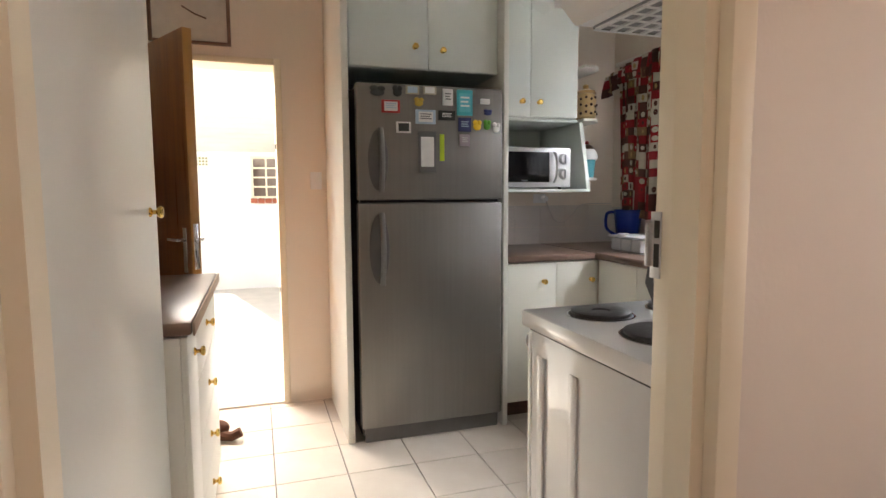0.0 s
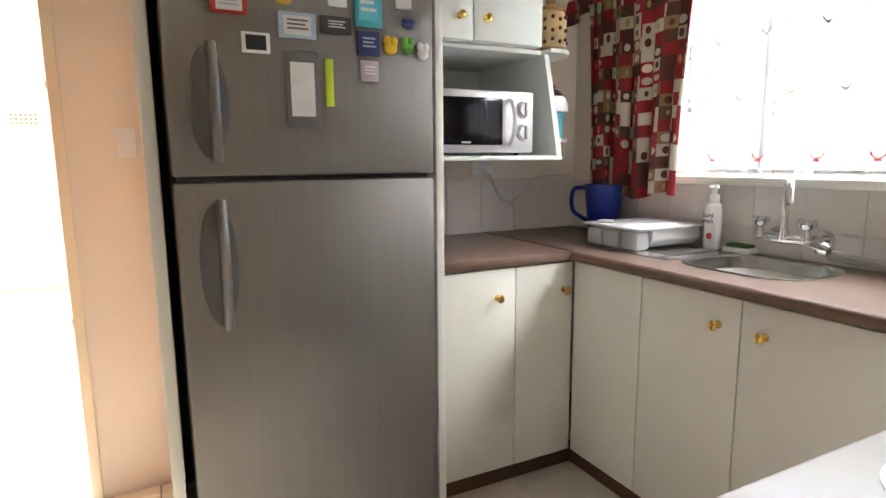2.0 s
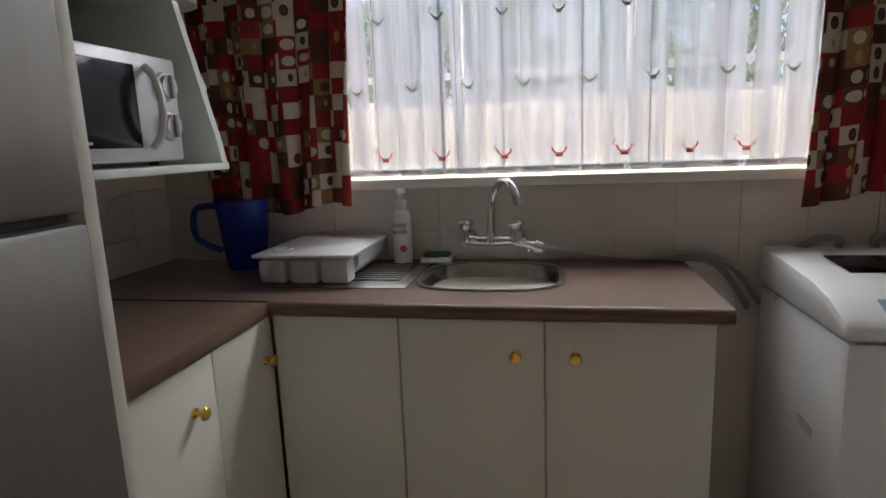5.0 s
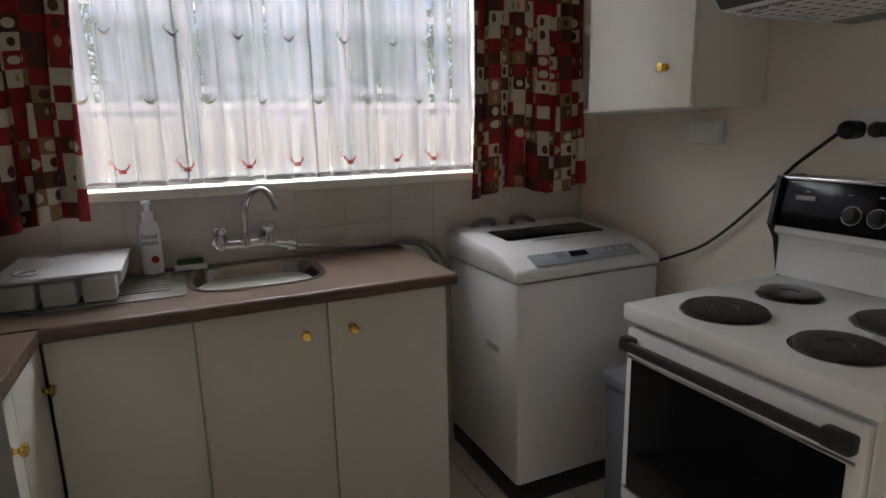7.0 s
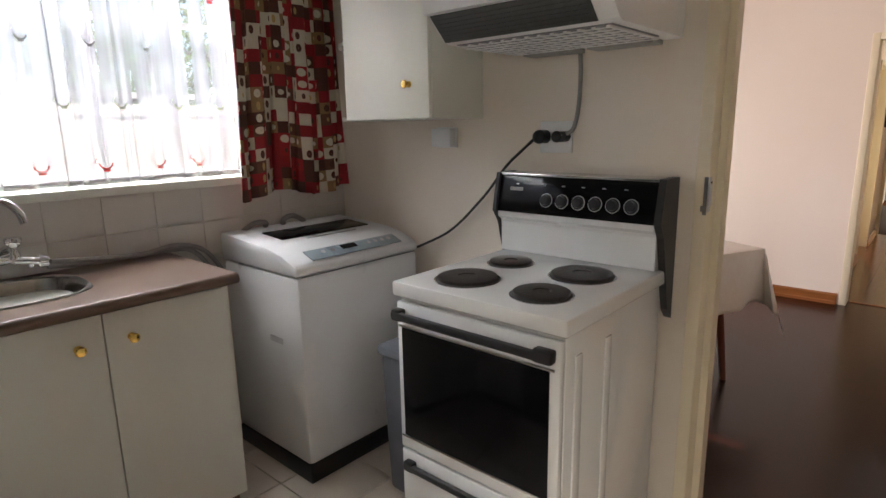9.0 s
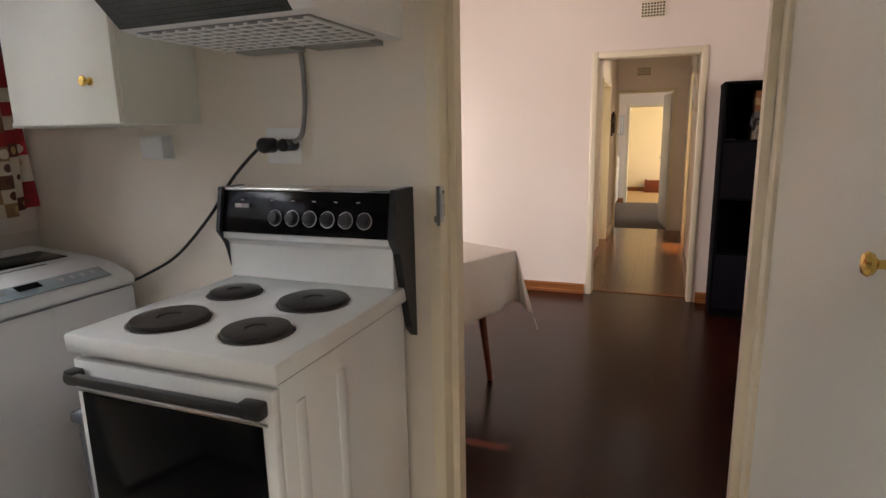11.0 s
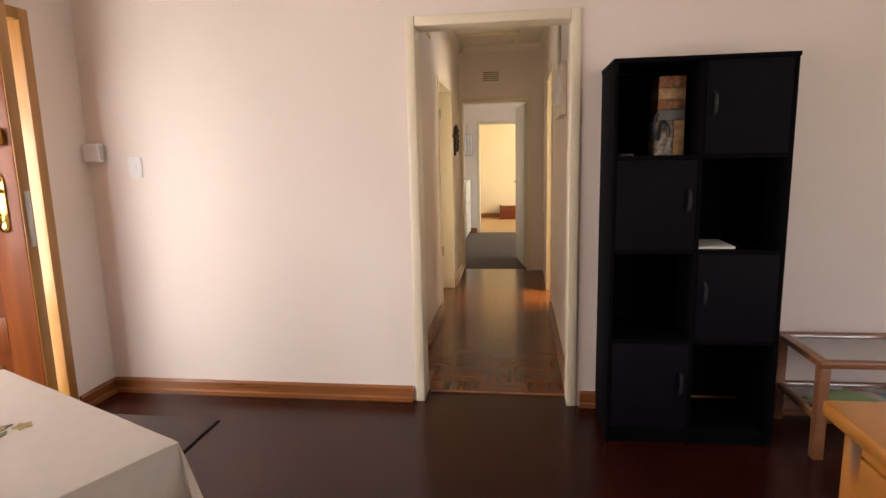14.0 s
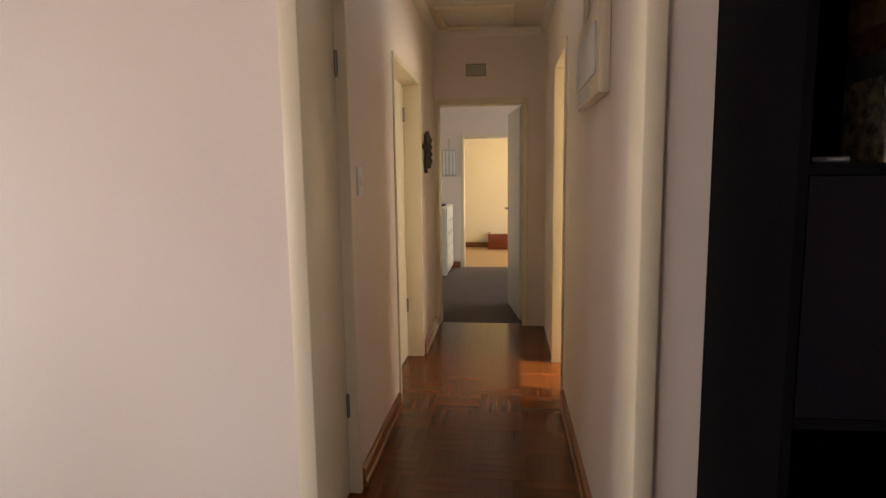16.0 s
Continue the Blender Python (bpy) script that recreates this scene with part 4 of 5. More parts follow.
rim = B(); R = [(ov(4.06, 4.325, a, b), z) for a, b, z in ((.200, .228, .9415), (.198, .226, .945), (.184, .211, .944), (.176, .203, .935), (.160, .186, .82), (.02, .02, .81))]
vs = [[rim.verts.new((x, y, z)) for x, y in p] for p, z in R]
for a, b in zip(vs, vs[1:]):
    for i in range(32): rim.faces.new((a[i], a[(i + 1) % 32], b[(i + 1) % 32], b[i]))
rim.faces.new(vs[-1]); part("bowl", rim, M['sinksteel'], sk)
part("drainer", box(B(), 3.88, 4.556, .9405, 4.25, 4.98, .944, .001), M['sinksteel'], sk)
for i in range(9): part("drainer_rib", box(B(), 3.97 + i * .03, 4.60, .9442, 3.985 + i * .03, 4.95, .948, .001), M['sinksteel'], sk)
part("waste", cyl(B(), (4.06, 4.325, .8105), (4.06, 4.325, .814), .03), M['chrome'], sk)
tp = thing("mixer_tap", (4.30, 4.35, 1.04), "chrome wall-mounted sink mixer with swan-neck spout", "tap")
part("bridge", tube(B(), [(4.225, 4.25, 1.065), (4.215, 4.30, 1.06), (4.21, 4.35, 1.06), (4.215, 4.40, 1.06), (4.225, 4.45, 1.065)], .017, 12), M['chrome'], tp)
part("spout", tube(B(), smooth_line([(4.21, 4.35, 1.05), (4.205, 4.348, 1.15), (4.192, 4.338, 1.215), (4.16, 4.315, 1.257), (4.12, 4.285, 1.265), (4.083, 4.26, 1.235), (4.07, 4.25, 1.195)], 5), .0125, 12), M['chrome'], tp)
part("spout_collar", cyl(B(), (4.21, 4.35, 1.055), (4.21, 4.35, 1.095), .02, .016), M['chrome'], tp)
for y in (4.265, 4.435):
    part("wall_flange", cyl(cyl(B(), (4.313, y, 1.06), (4.29, y, 1.06), .034, .028), (4.30, y, 1.06), (4.20, y, 1.06), .018), M['chrome'], tp)
    bm = lathe(B(), [(.016, 1.06), (.016, 1.082), (.011, 1.09), (.011, 1.10), (.020, 1.106), (.027, 1.128), (.025, 1.136), (.005, 1.138)], (4.20, y, 0))
    for k in range(4): a = k * math.pi / 2 + .6; ball(bm, (4.20 + .022 * math.cos(a), y + .022 * math.sin(a), 1.124), .010, (1, 1, 1.3), 8)
    part("tap_head", bm, M['chrome'], tp)
part("hose_valve", cyl(cyl(cyl(B(), (4.21, 4.265, 1.055), (4.19, 4.20, 1.045), .014), (4.19, 4.20, 1.045), (4.185, 4.175, 1.04), .024, .020), (4.20, 4.225, 1.05), (4.20, 4.225, 1.025), .009), M['chrome'], tp)
single("washing_machine_hose", tube(tube(B(), smooth_line([(4.185, 4.11, 1.0), (4.20, 4.0, .985), (4.23, 3.8, .962), (4.24, 3.65, .975), (4.26, 3.52, .93), (4.29, 3.42, .80)], 6), .0105), smooth_line([(4.185, 4.12, .985), (4.22, 3.95, .966), (4.26, 3.7, .957), (4.27, 3.56, .93), (4.30, 3.45, .78)], 6), .0105), M['hose'], (4.22, 4.17, .95), "grey washing machine hoses lying over the worktop", "hose")
# dish rack, jug, soap, sponge
dr = thing("dish_tray", (4.09, 4.93, .95), "white plastic dish drying tray with lid", "dish rack")
part("tray", prism(B(), [(4.76, .985), (4.80, .952), (5.10, .952), (5.14, .985), (5.14, 1.03), (4.76, 1.03)], 'x', 3.98, 4.27, .006), M['frost'], dr)
for k in range(3): part("cutlery_cup", box(B(), 3.905, 4.775 + k * .125, .945, 3.979, 4.885 + k * .125, 1.022, .012), M['frost'], dr)
part("lid", box(B(), 3.89, 4.75, 1.031, 4.285, 5.15, 1.043, .005), M['frost'], dr); part("clip", tube(B(), [(3.95 + .035 * math.cos(a), 5.05 + .035 * math.sin(a), 1.05) for a in [i * .55 for i in range(12)]], .005), M['frost'], dr)
jg = thing("water_jug", (4.17, 5.33, .94), "transparent blue plastic water filter jug", "jug")
part("jug", lathe(B(), [(.062, .941), (.070, .96), (.092, 1.16), (.096, 1.19), (.090, 1.19), (.066, .965), (.01, .95)], (4.17, 5.33, 0)), M['bluejug'], jg); part("lid", lathe(B(), [(.089, 1.16), (.086, 1.182), (.02, 1.188)], (4.17, 5.33, 0)), M['bluejug'], jg)
part("handle", tube(B(), smooth_line([(4.13, 5.41, 1.17), (4.10, 5.47, 1.16), (4.10, 5.475, 1.06), (4.13, 5.40, 1.01)], 5), .011), M['bluejug'], jg)
sb = thing("soap_bottle", (4.24, 4.675, .945), "white pump bottle of liquid soap", "soap bottle")
part("bottle", lathe(B(), [(.030, .945), (.033, .955), (.033, 1.10), (.028, 1.125), (.014, 1.135)], (4.24, 4.675, 0)), M['plastic_w'], sb)
part("pump", box(lathe(B(), [(.018, 1.136), (.018, 1.165), (.008, 1.167), (.008, 1.19), (.016, 1.192), (.014, 1.205)], (4.24, 4.675, 0)), 4.20, 4.668, 1.192, 4.235, 4.682, 1.203, .002), M['plastic_w'], sb)
part("label_spot", cyl(B(), (4.2065, 4.665, 1.0), (4.2055, 4.665, 1.0), .013), red, sb)
for s, z in (("hand", 1.075), ("wash", 1.052)):
    cu = bpy.data.curves.new("word", 'FONT'); cu.body = s; cu.size = .026; cu.align_x = 'CENTER'; cu.extrude = .0004; cu.materials.append(navy)
    o = new("word", cu); o.parent = sb; o.matrix_local = Matrix.Translation((-.0338, 0, z - .945)) @ pose(0, 0, 0, 90, 0, -90)
sg = thing("soap_dish", (4.25, 4.575, .945), "white soap dish with a green scouring sponge", "soap dish")
part("dish", box(B(), 4.215, 4.52, .945, 4.285, 4.63, .965, .006), M['plastic_w'], sg); part("sponge", box(B(), 4.222, 4.53, .9655, 4.278, 4.62, .978, .004), plain("green scourer", (.06, .16, .05), .9), sg)
# the east worktop stands a little higher; set it and what lies on it
RAISED = {"worktop": 0, "worktop.001": 0, "worktop_edge": 0, "worktop_joint": 0, "sink": -.05, "dish_tray": -.11, "water_jug": -.16, "soap_bottle": -.07, "soap_dish": -.09, "washing_machine_hose": 0}
for nm, dy in RAISED.items():
    o = bpy.data.objects[nm]; o.location.z += .036; o.location.y += dy
dr.scale = (.95, .82, .95); tp.location.y -= .06
# sockets and cable under the microwave shelf
def socket(name, x0, z0, x1, z1, c, s, label, axis='x'):
    t = thing(name, ((x0 + x1) / 2, c, z0) if axis == 'x' else (c, (x0 + x1) / 2, z0), label, "socket")
    q = lambda a, d0, b, e, d1, f: (min(a, e), min(c + s * d0, c + s * d1), b, max(a, e), max(c + s * d0, c + s * d1), f) if axis == 'x' else (min(c + s * d0, c + s * d1), min(a, e), b, max(c + s * d0, c + s * d1), max(a, e), f)
    part("plate", box(B(), *q(x0, 0, z0, x1, .009, z1), .002), M['plastic_w'], t)
    w, hh = x1 - x0, z1 - z0; part("rocker", box(B(), *q(x0 + w * .35, .0095, z0 + hh * .35, x0 + w * .65, .014, z0 + hh * .65), .001), M['plastic_w'], t); return t
socket("wall_socket", 3.66, 1.27, 3.76, 1.335, 5.575, -1, "white double socket under the microwave shelf")
single("power_cable", tube(B(), smooth_line([(3.75, 5.555, 1.29), (3.77, 5.53, 1.22), (3.82, 5.55, 1.15), (3.90, 5.56, 1.13), (3.98, 5.565, 1.19), (4.06, 5.568, 1.255), (4.30, 5.568, 1.262)], 6), .004), plain("white cable", (.6, .58, .55)), (3.75, 5.555, 1.29), "white power cable running along the tile edge", "cable")
single("plug", cyl(B(), (3.735, 5.56, 1.30), (3.735, 5.52, 1.30), .022, .018), M['plastic_w'], (3.735, 5.56, 1.30), "white round plug in the socket", "plug")

# ---------- kitchen: stove side ----------
st = thing("stove", (2.84, 3.07, 0), "white freestanding electric stove with four black hotplates", "stove")
part("body", box(B(), 2.545, 2.735, .03, 3.165, 3.385, .9255, .006), M['enamel'], st)
part("side_bead", box(B(), 2.538, 3.12, .10, 2.5445, 3.16, .86, .003), M['enamel'], st); part("side_bead", box(B(), 2.538, 3.30, .10, 2.5445, 3.34, .86, .003), M['enamel'], st)
part("trim_gap", box(B(), 2.542, 2.74, .926, 3.168, 3.39, .9345), M['plastic_k'], st)
part("hob", box(B(), 2.525, 2.735, .935, 3.175, 3.418, .985, .009), M['enamel'], st)
for x, y, r in ((2.70, 3.26, .084), (2.985, 3.255, .098), (2.71, 2.995, .10), (3.0, 2.985, .076)):
    pl = part("hotplate", lathe(B(), [(r + .008, .9855), (r + .006, .989), (r, .990), (r, .999), (r * .94, 1.001), (r * .34, 1.000), (r * .30, .996), (.001, .996)], (x, y, 0), 32), M['plate'], st, "black cast-iron hotplate")
    part("ring", lathe(B(), [(r + .012, .9853), (r + .012, .988), (r + .007, .988), (r + .007, .9853)], (x, y, 0), 32), M['chrome'], pl)
ov_ = part("oven_door", box(B(), 2.545, 3.387, .392, 3.16, 3.412, .918, .006), M['enamel'], st)
part("oven_glass", box(B(), 2.575, 3.4125, .445, 3.135, 3.418, .832, .003), M['black'], ov_, "black oven glass")
for z in (.8325, .435): part("glass_edge", box(B(), 2.560, 3.4125, z, 3.15, 3.4165, z + .0095, .001), M['chrome'], ov_, "bright metal strip along the oven glass")
hb = B(); box(hb, 2.555, 3.428, .864, 3.155, 3.450, .892, .008); box(hb, 2.555, 3.4125, .860, 2.615, 3.447, .900, .008); box(hb, 3.115, 3.4125, .860, 3.155, 3.447, .900, .008); part("oven_handle", hb, M['plastic_k'], ov_, "black bar handle")
dw_ = part("warming_drawer", box(B(), 2.545, 3.387, .06, 3.16, 3.41, .384, .006), M['enamel'], st)
hb = B(); box(hb, 2.58, 3.42, .325, 3.13, 3.44, .348, .006); box(hb, 2.58, 3.4105, .32, 2.62, 3.437, .355, .004); box(hb, 3.09, 3.4105, .32, 3.13, 3.437, .355, .004); part("drawer_handle", hb, M['plastic_k'], dw_)
part("splashback", prism(B(), [(2.735, .9855), (2.792, .9855), (2.792, 1.10), (2.797, 1.112), (2.817, 1.125), (2.817, 1.145), (2.735, 1.145)], 'x', 2.55, 3.18), M['enamel'], st, smooth=False)
cp = part("control_panel", prism(B(), [(2.70, 1.146), (2.825, 1.146), (2.795, 1.285), (2.70, 1.285)], 'x', 2.55, 3.18, .003), M['black'], st, "black control panel")
part("trim_strip", box(B(), 2.545, 2.695, 1.2855, 3.19, 2.80, 1.296, .003), M['chrome'], st)
for x0, x1 in ((2.520, 2.5445), (3.1805, 3.195)):
    part("side_cheek", prism(B(), [(2.69, .80), (2.73, .84), (2.80, 1.10), (2.835, 1.15), (2.805, 1.297), (2.69, 1.297)], 'x', x0, x1), M['plastic_k'], st, smooth=False)
for i in range(6):
    x = 2.63 + i * .066; m_ = Matrix.Translation((x, 2.816, 1.20)) @ Vector((0, .96, .22)).to_track_quat('Z', 'Y').to_matrix().to_4x4()
    kb = part("control_knob", lathe(B(), [(.024, 0), (.024, .004), (.019, .006), (.017, .02), (.003, .021)], seg=20, m=m_), M['plastic_k'], cp)
    part("knob_ring", lathe(B(), [(.027, .001), (.0265, .0035), (.0245, .0035), (.0245, .001)], seg=20, m=m_), M['silver'], kb)
part("badge", box(B(), 3.07, 2.800, 1.23, 3.125, 2.812, 1.243), M['silver'], cp)
for x in (2.65, 2.73, 2.81, 2.89, 2.97, 3.09): part("mark", box(B(), x, 2.798, 1.253, x + .012, 2.805, 1.257), M['silver'], cp)
hd = thing("cooker_hood", (2.94, 2.9, 1.74), "white cooker hood with a dark front grille", "cooker hood")
part("canopy", prism(B(), [(2.685, 1.742), (3.14, 1.742), (3.158, 1.748), (3.235, 1.822), (3.262, 1.822), (3.262, 1.96), (2.685, 1.96)], 'x', 2.54, 3.15), M['plastic_w'], hd, smooth=False)
gr = part("front_grille", prism(B(), [(3.160, 1.746), (3.165, 1.745), (3.240, 1.817), (3.236, 1.820)], 'x', 2.60, 3.14), M['grille'], hd, "dark grey slotted grille", smooth=False)
sl = B()
for j in range(6):
    for i in range(20): k = (j + .7) / 7; box(sl, 2.615 + i * .026, 3.160 + .076 * k, 1.745 + .073 * k, 2.634 + i * .026, 3.167 + .076 * k, 1.751 + .073 * k)
part("slots", sl, M['plastic_k'], gr, smooth=False)['kind'] = "stuff"
part("filter", box(B(), 2.575, 2.80, 1.7375, 3.12, 3.13, 1.7415), M['grey'], hd)
for i in range(13): part("filter_bar", box(B(), 2.58 + i * .044, 2.80, 1.7325, 2.592 + i * .044, 3.13, 1.7372), M['plastic_w'], hd)
for j in range(8): part("filter_bar", box(B(), 2.575, 2.80 + j * .046, 1.7300, 3.12, 2.808 + j * .046, 1.7323), M['plastic_w'], hd)
for x0, x1 in ((2.60, 2.83), (2.88, 3.09)): part("lamp_cover", box(B(), x0, 2.70, 1.726, x1, 2.785, 1.7415, .002), plain("grey lens", (.35, .35, .33)), hd)
for x in (2.70, 3.02): part("marker", box(B(), x, 3.262, 1.875, x + .03, 3.2635, 1.885), turq, hd)
unit("stove_wall_cabinet", 3.355, 2.685, 1.51, 3.85, 3.0, 2.70, "white wall cabinet beside the cooker hood", M['white'], '+y', (), (), ((3.46, 1.64),))
unit("hood_cabinet", 2.57, 2.685, 1.962, 3.352, 3.0, 2.70, "white cabinet above the cooker hood", M['white'], '+y', (2.96,))
es = thing("end_shelves", (3.95, 2.8, 1.5), "white open end shelves beside the wall cabinet", "shelf")
for z in (1.51, 1.83, 2.15): part("shelf_board", prism(B(), [(3.852, 2.685)] + [(3.852 + .24 * math.sin(a), 2.685 + .30 * math.cos(a)) for a in [i * math.pi / 16 for i in range(9)]], 'z', z, z + .016), M['white'], es, smooth=False)
single("red_packet", box(B(), 3.87, 2.82, 1.5265, 3.95, 2.90, 1.60, .015), red, (3.87, 2.82, 1.5265), "red glossy packet on the end shelf", "packet")
single("purple_packet", box(B(), 3.87, 2.82, 1.8465, 3.96, 2.91, 1.96, .01), plain("purple card", (.20, .05, .30)), (3.87, 2.82, 1.8465), "purple and white packet on the end shelf", "packet")
sc = socket("wall_socket", 3.50, 1.385, 3.62, 1.475, 2.68, 1, "white raised isolator switch on the wall"); 
part("box", box(B(), 3.505, 2.6895, 1.39, 3.615, 2.73, 1.47, .004), M['plastic_w'], sc)
sc = socket("wall_socket", 2.93, 1.37, 3.07, 1.49, 2.68, 1, "white flush double wall socket behind the stove")
single("black_plug", ball(cyl(B(), (3.045, 2.69, 1.432), (3.045, 2.74, 1.432), .026), (3.045, 2.735, 1.432), .027), M['plastic_k'], (3.045, 2.69, 1.432), "black plug in the stove socket", "plug", "black plugs")
single("black_plug", ball(cyl(B(), (2.955, 2.69, 1.432), (2.955, 2.73, 1.432), .02), (2.975, 2.725, 1.432), .022), M['plastic_k'], (2.955, 2.69, 1.432), "black plug in the stove socket", "plug", "black plugs")
single("hood_cable", tube(B(), smooth_line([(2.90, 2.70, 1.735), (2.90, 2.692, 1.65), (2.905, 2.692, 1.54), (2.92, 2.70, 1.46), (2.955, 2.725, 1.435)], 6), .008), M['hose'], (2.915, 2.70, 1.75), "grey cable hanging from the cooker hood", "cable")
single("machine_cable", tube(B(), smooth_line([(3.06, 2.735, 1.43), (3.12, 2.74, 1.38), (3.22, 2.71, 1.31), (3.34, 2.70, 1.18), (3.52, 2.70, 1.02), (3.68, 2.71, .935), (3.79, 2.715, .89)], 6), .006), M['plastic_k'], (3.06, 2.735, 1.43), "black cable running down to the washing machine", "cable")

# washing machine and bin
wm = thing("washing_machine", (4.05, 3.03, 0), "white top-loading washing machine with a blue-grey control panel", "washing machine")
WX, WY0, WY1 = 3.705, 2.75, 3.425
part("body", box(B(), WX, WY0, .085, 4.285, WY1, .905, .022), M['wmwhite'], wm)
part("base", box(B(), WX + .004, WY0 + .004, 0, 4.28, WY1 - .004, .084, .004), M['plastic_k'], wm, "black plinth")
part("top", prism(B(), [(WX, .906), (WX - .004, .93), (WX + .012, .95), (WX + .10, .985), (WX + .20, 1.005), (4.285, 1.03), (4.285, .906)], 'y', WY0 - .004, WY1 + .004, .012), M['wmwhite'], wm)
tpz = lambda x: .95 + (x - WX - .012) * .035 / .088
part("control_panel", prism(B(), [(WX + .022, tpz(WX + .022) + .001), (WX + .09, tpz(WX + .09) + .001), (WX + .088, tpz(WX + .09) + .006), (WX + .02, tpz(WX + .022) + .006)], 'y', 2.83, 3.33, .002), M['panelblue'], wm, "blue-grey control panel")
part("display", prism(B(), [(WX + .05, tpz(WX + .05) + .0065), (WX + .08, tpz(WX + .08) + .0065), (WX + .078, tpz(WX + .08) + .0085), (WX + .048, tpz(WX + .05) + .0085)], 'y', 3.07, 3.15), M['black'], wm)
for y in (2.88, 2.92, 2.96, 3.0, 3.20, 3.25): part("button", cyl(B(), (WX + .06, y, tpz(WX + .06) + .006), (WX + .058, y, tpz(WX + .06) + .009), .010), M['silver'], wm)
lz = lambda x: 1.005 + (x - WX - .20) * .025 / .365
part("lid_window", prism(B(), [(3.97, lz(3.97) + .001), (4.13, lz(4.13) + .001), (4.13, lz(4.13) + .006), (3.97, lz(3.97) + .006)], 'y', 2.82, 3.31, .002), M['black'], wm, "dark lid window"); part("lid_line", prism(B(), [(3.93, lz(3.93) + .0005), (3.934, lz(3.934) + .0005), (3.934, lz(3.934) + .003), (3.93, lz(3.93) + .003)], 'y', 2.93, 3.21), M['grey'], wm)
part("seam", box(B(), WX - .0015, WY0 + .02, .902, WX + .004, WY1 - .02, .9055), M['grey'], wm)
part("grip", box(B(), 3.84, WY1 + .0005, .60, 3.93, WY1 + .004, .625, .001), M['silver'], wm)
part("inlet_hose", tube(B(), smooth_line([(4.25, 3.12, 1.028), (4.24, 3.12, 1.055), (4.235, 3.07, 1.065), (4.25, 3.0, 1.03)], 4), .013), M['hose'], wm)
part("inlet_hose", tube(B(), smooth_line([(4.25, 3.22, 1.028), (4.24, 3.22, 1.05), (4.24, 3.28, 1.055), (4.26, 3.33, 1.02)], 4), .012), M['hose'], wm)
bn = thing("waste_bin", (3.40, 3.05, 0), "grey plastic bin beside the stove", "bin")
part("bin", prism(B(), [(3.23, .02), (3.42, .02), (3.45, .60), (3.20, .60)], 'y', 2.84, 3.24, .02), M['bin'], bn); part("lid", box(B(), 3.195, 2.83, .601, 3.46, 3.25, .64, .012), M['bin'], bn)

# ---------- kitchen: west side ----------
unit("tall_cupboard", 1.0, 2.70, .0, 1.49, 3.62, 2.70, "tall white broom cupboard beside the doorway", M['white'], '+x', (), (), ((3.51, 1.29),))
unit("base_unit", 1.0, 3.625, .08, 1.55, 3.88, .925, "white base unit with one door", M['white'], '+x', (), (), ((3.80, .84),))
unit("drawer_unit", 1.0, 3.883, .08, 1.55, 4.70, .925, "white unit with four drawers", M['white'], '+x', (), (.28, .49, .71), ((4.24, .19), (4.24, .39), (4.24, .60), (4.24, .84)))
single("worktop", box(B(), .985, 3.624, .930, 1.585, 4.73, .972, .012), M['counter'], (.985, 3.604, .93), "brown laminate worktop with a pale rounded edge", "worktop", "worktops")
single("worktop_edging", box(B(), 1.5855, 3.624, .930, 1.592, 4.735, .970, .003), plain("tan edging", (.48, .33, .22)), (1.5855, 3.604, .93), "tan worktop edging strip", "trim")
kt = thing("coffee_maker", (1.36, 4.02, .972), "coffee maker with a dark base and a glass jug", "coffee maker")
part("base", lathe(B(), [(.075, .973), (.078, 1.0), (.07, 1.02)], (1.36, 4.02, 0)), M['plastic_k'], kt); part("jug", lathe(B(), [(.066, 1.021), (.068, 1.10), (.058, 1.16), (.056, 1.16), (.064, 1.10), (.062, 1.025)], (1.36, 4.02, 0)), M['tint'], kt)
rk = thing("spice_rack", (1.2, 4.45, 1.1), "tall dark wooden rack on the worktop", "rack")
part("back", box(B(), 1.02, 4.30, .973, 1.04, 4.68, 1.95), M['kick'], rk)
for z in (1.10, 1.35, 1.6, 1.85): part("shelf", box(B(), 1.041, 4.30, z, 1.20, 4.68, z + .018), M['kick'], rk)
for y in (4.28, 4.681): part("side", box(B(), 1.02, y, .973, 1.20, y + .018, 1.96), M['cream'], rk)
fx = thing("meter_board", (1.45, 5.57, 2.22), "white board in a dark frame above the back door", "board")
part("board", box(B(), 1.24, 5.555, 2.23, 1.64, 5.579, 2.70), plain("off white board", (.62, .58, .52)), fx)
for a in ((1.22, 5.545, 2.215, 1.24, 5.579, 2.70), (1.64, 5.545, 2.215, 1.66, 5.579, 2.70), (1.24, 5.545, 2.215, 1.64, 5.579, 2.23)): part("edge", box(B(), *a, .002), M['kick'], fx)
part("crack", tube(B(), [(1.40, 5.553, 2.42), (1.47, 5.553, 2.38), (1.53, 5.553, 2.36)], .005, 6), M['kick'], fx)
socket("light_switch", 2.10, 1.37, 2.17, 1.48, 5.58, -1, "cream light switch beside the back door")
ty = thing("door_stop_figure", (1.53, 5.15, 0), "small brown crouching animal door stop", "door stop")
part("figure", ball(ball(ball(ball(tube(B(), [(1.49, 5.10, .04), (1.60, 5.07, .03), (1.65, 5.07, .05)], .028), (1.48, 5.15, .07), .055), (1.53, 5.13, .06), .05, (1.2, 1, .9)), (1.47, 5.15, .14), .036), (1.50, 5.14, .145), .02), plain("brown felt", (.13, .055, .03), .9), ty)

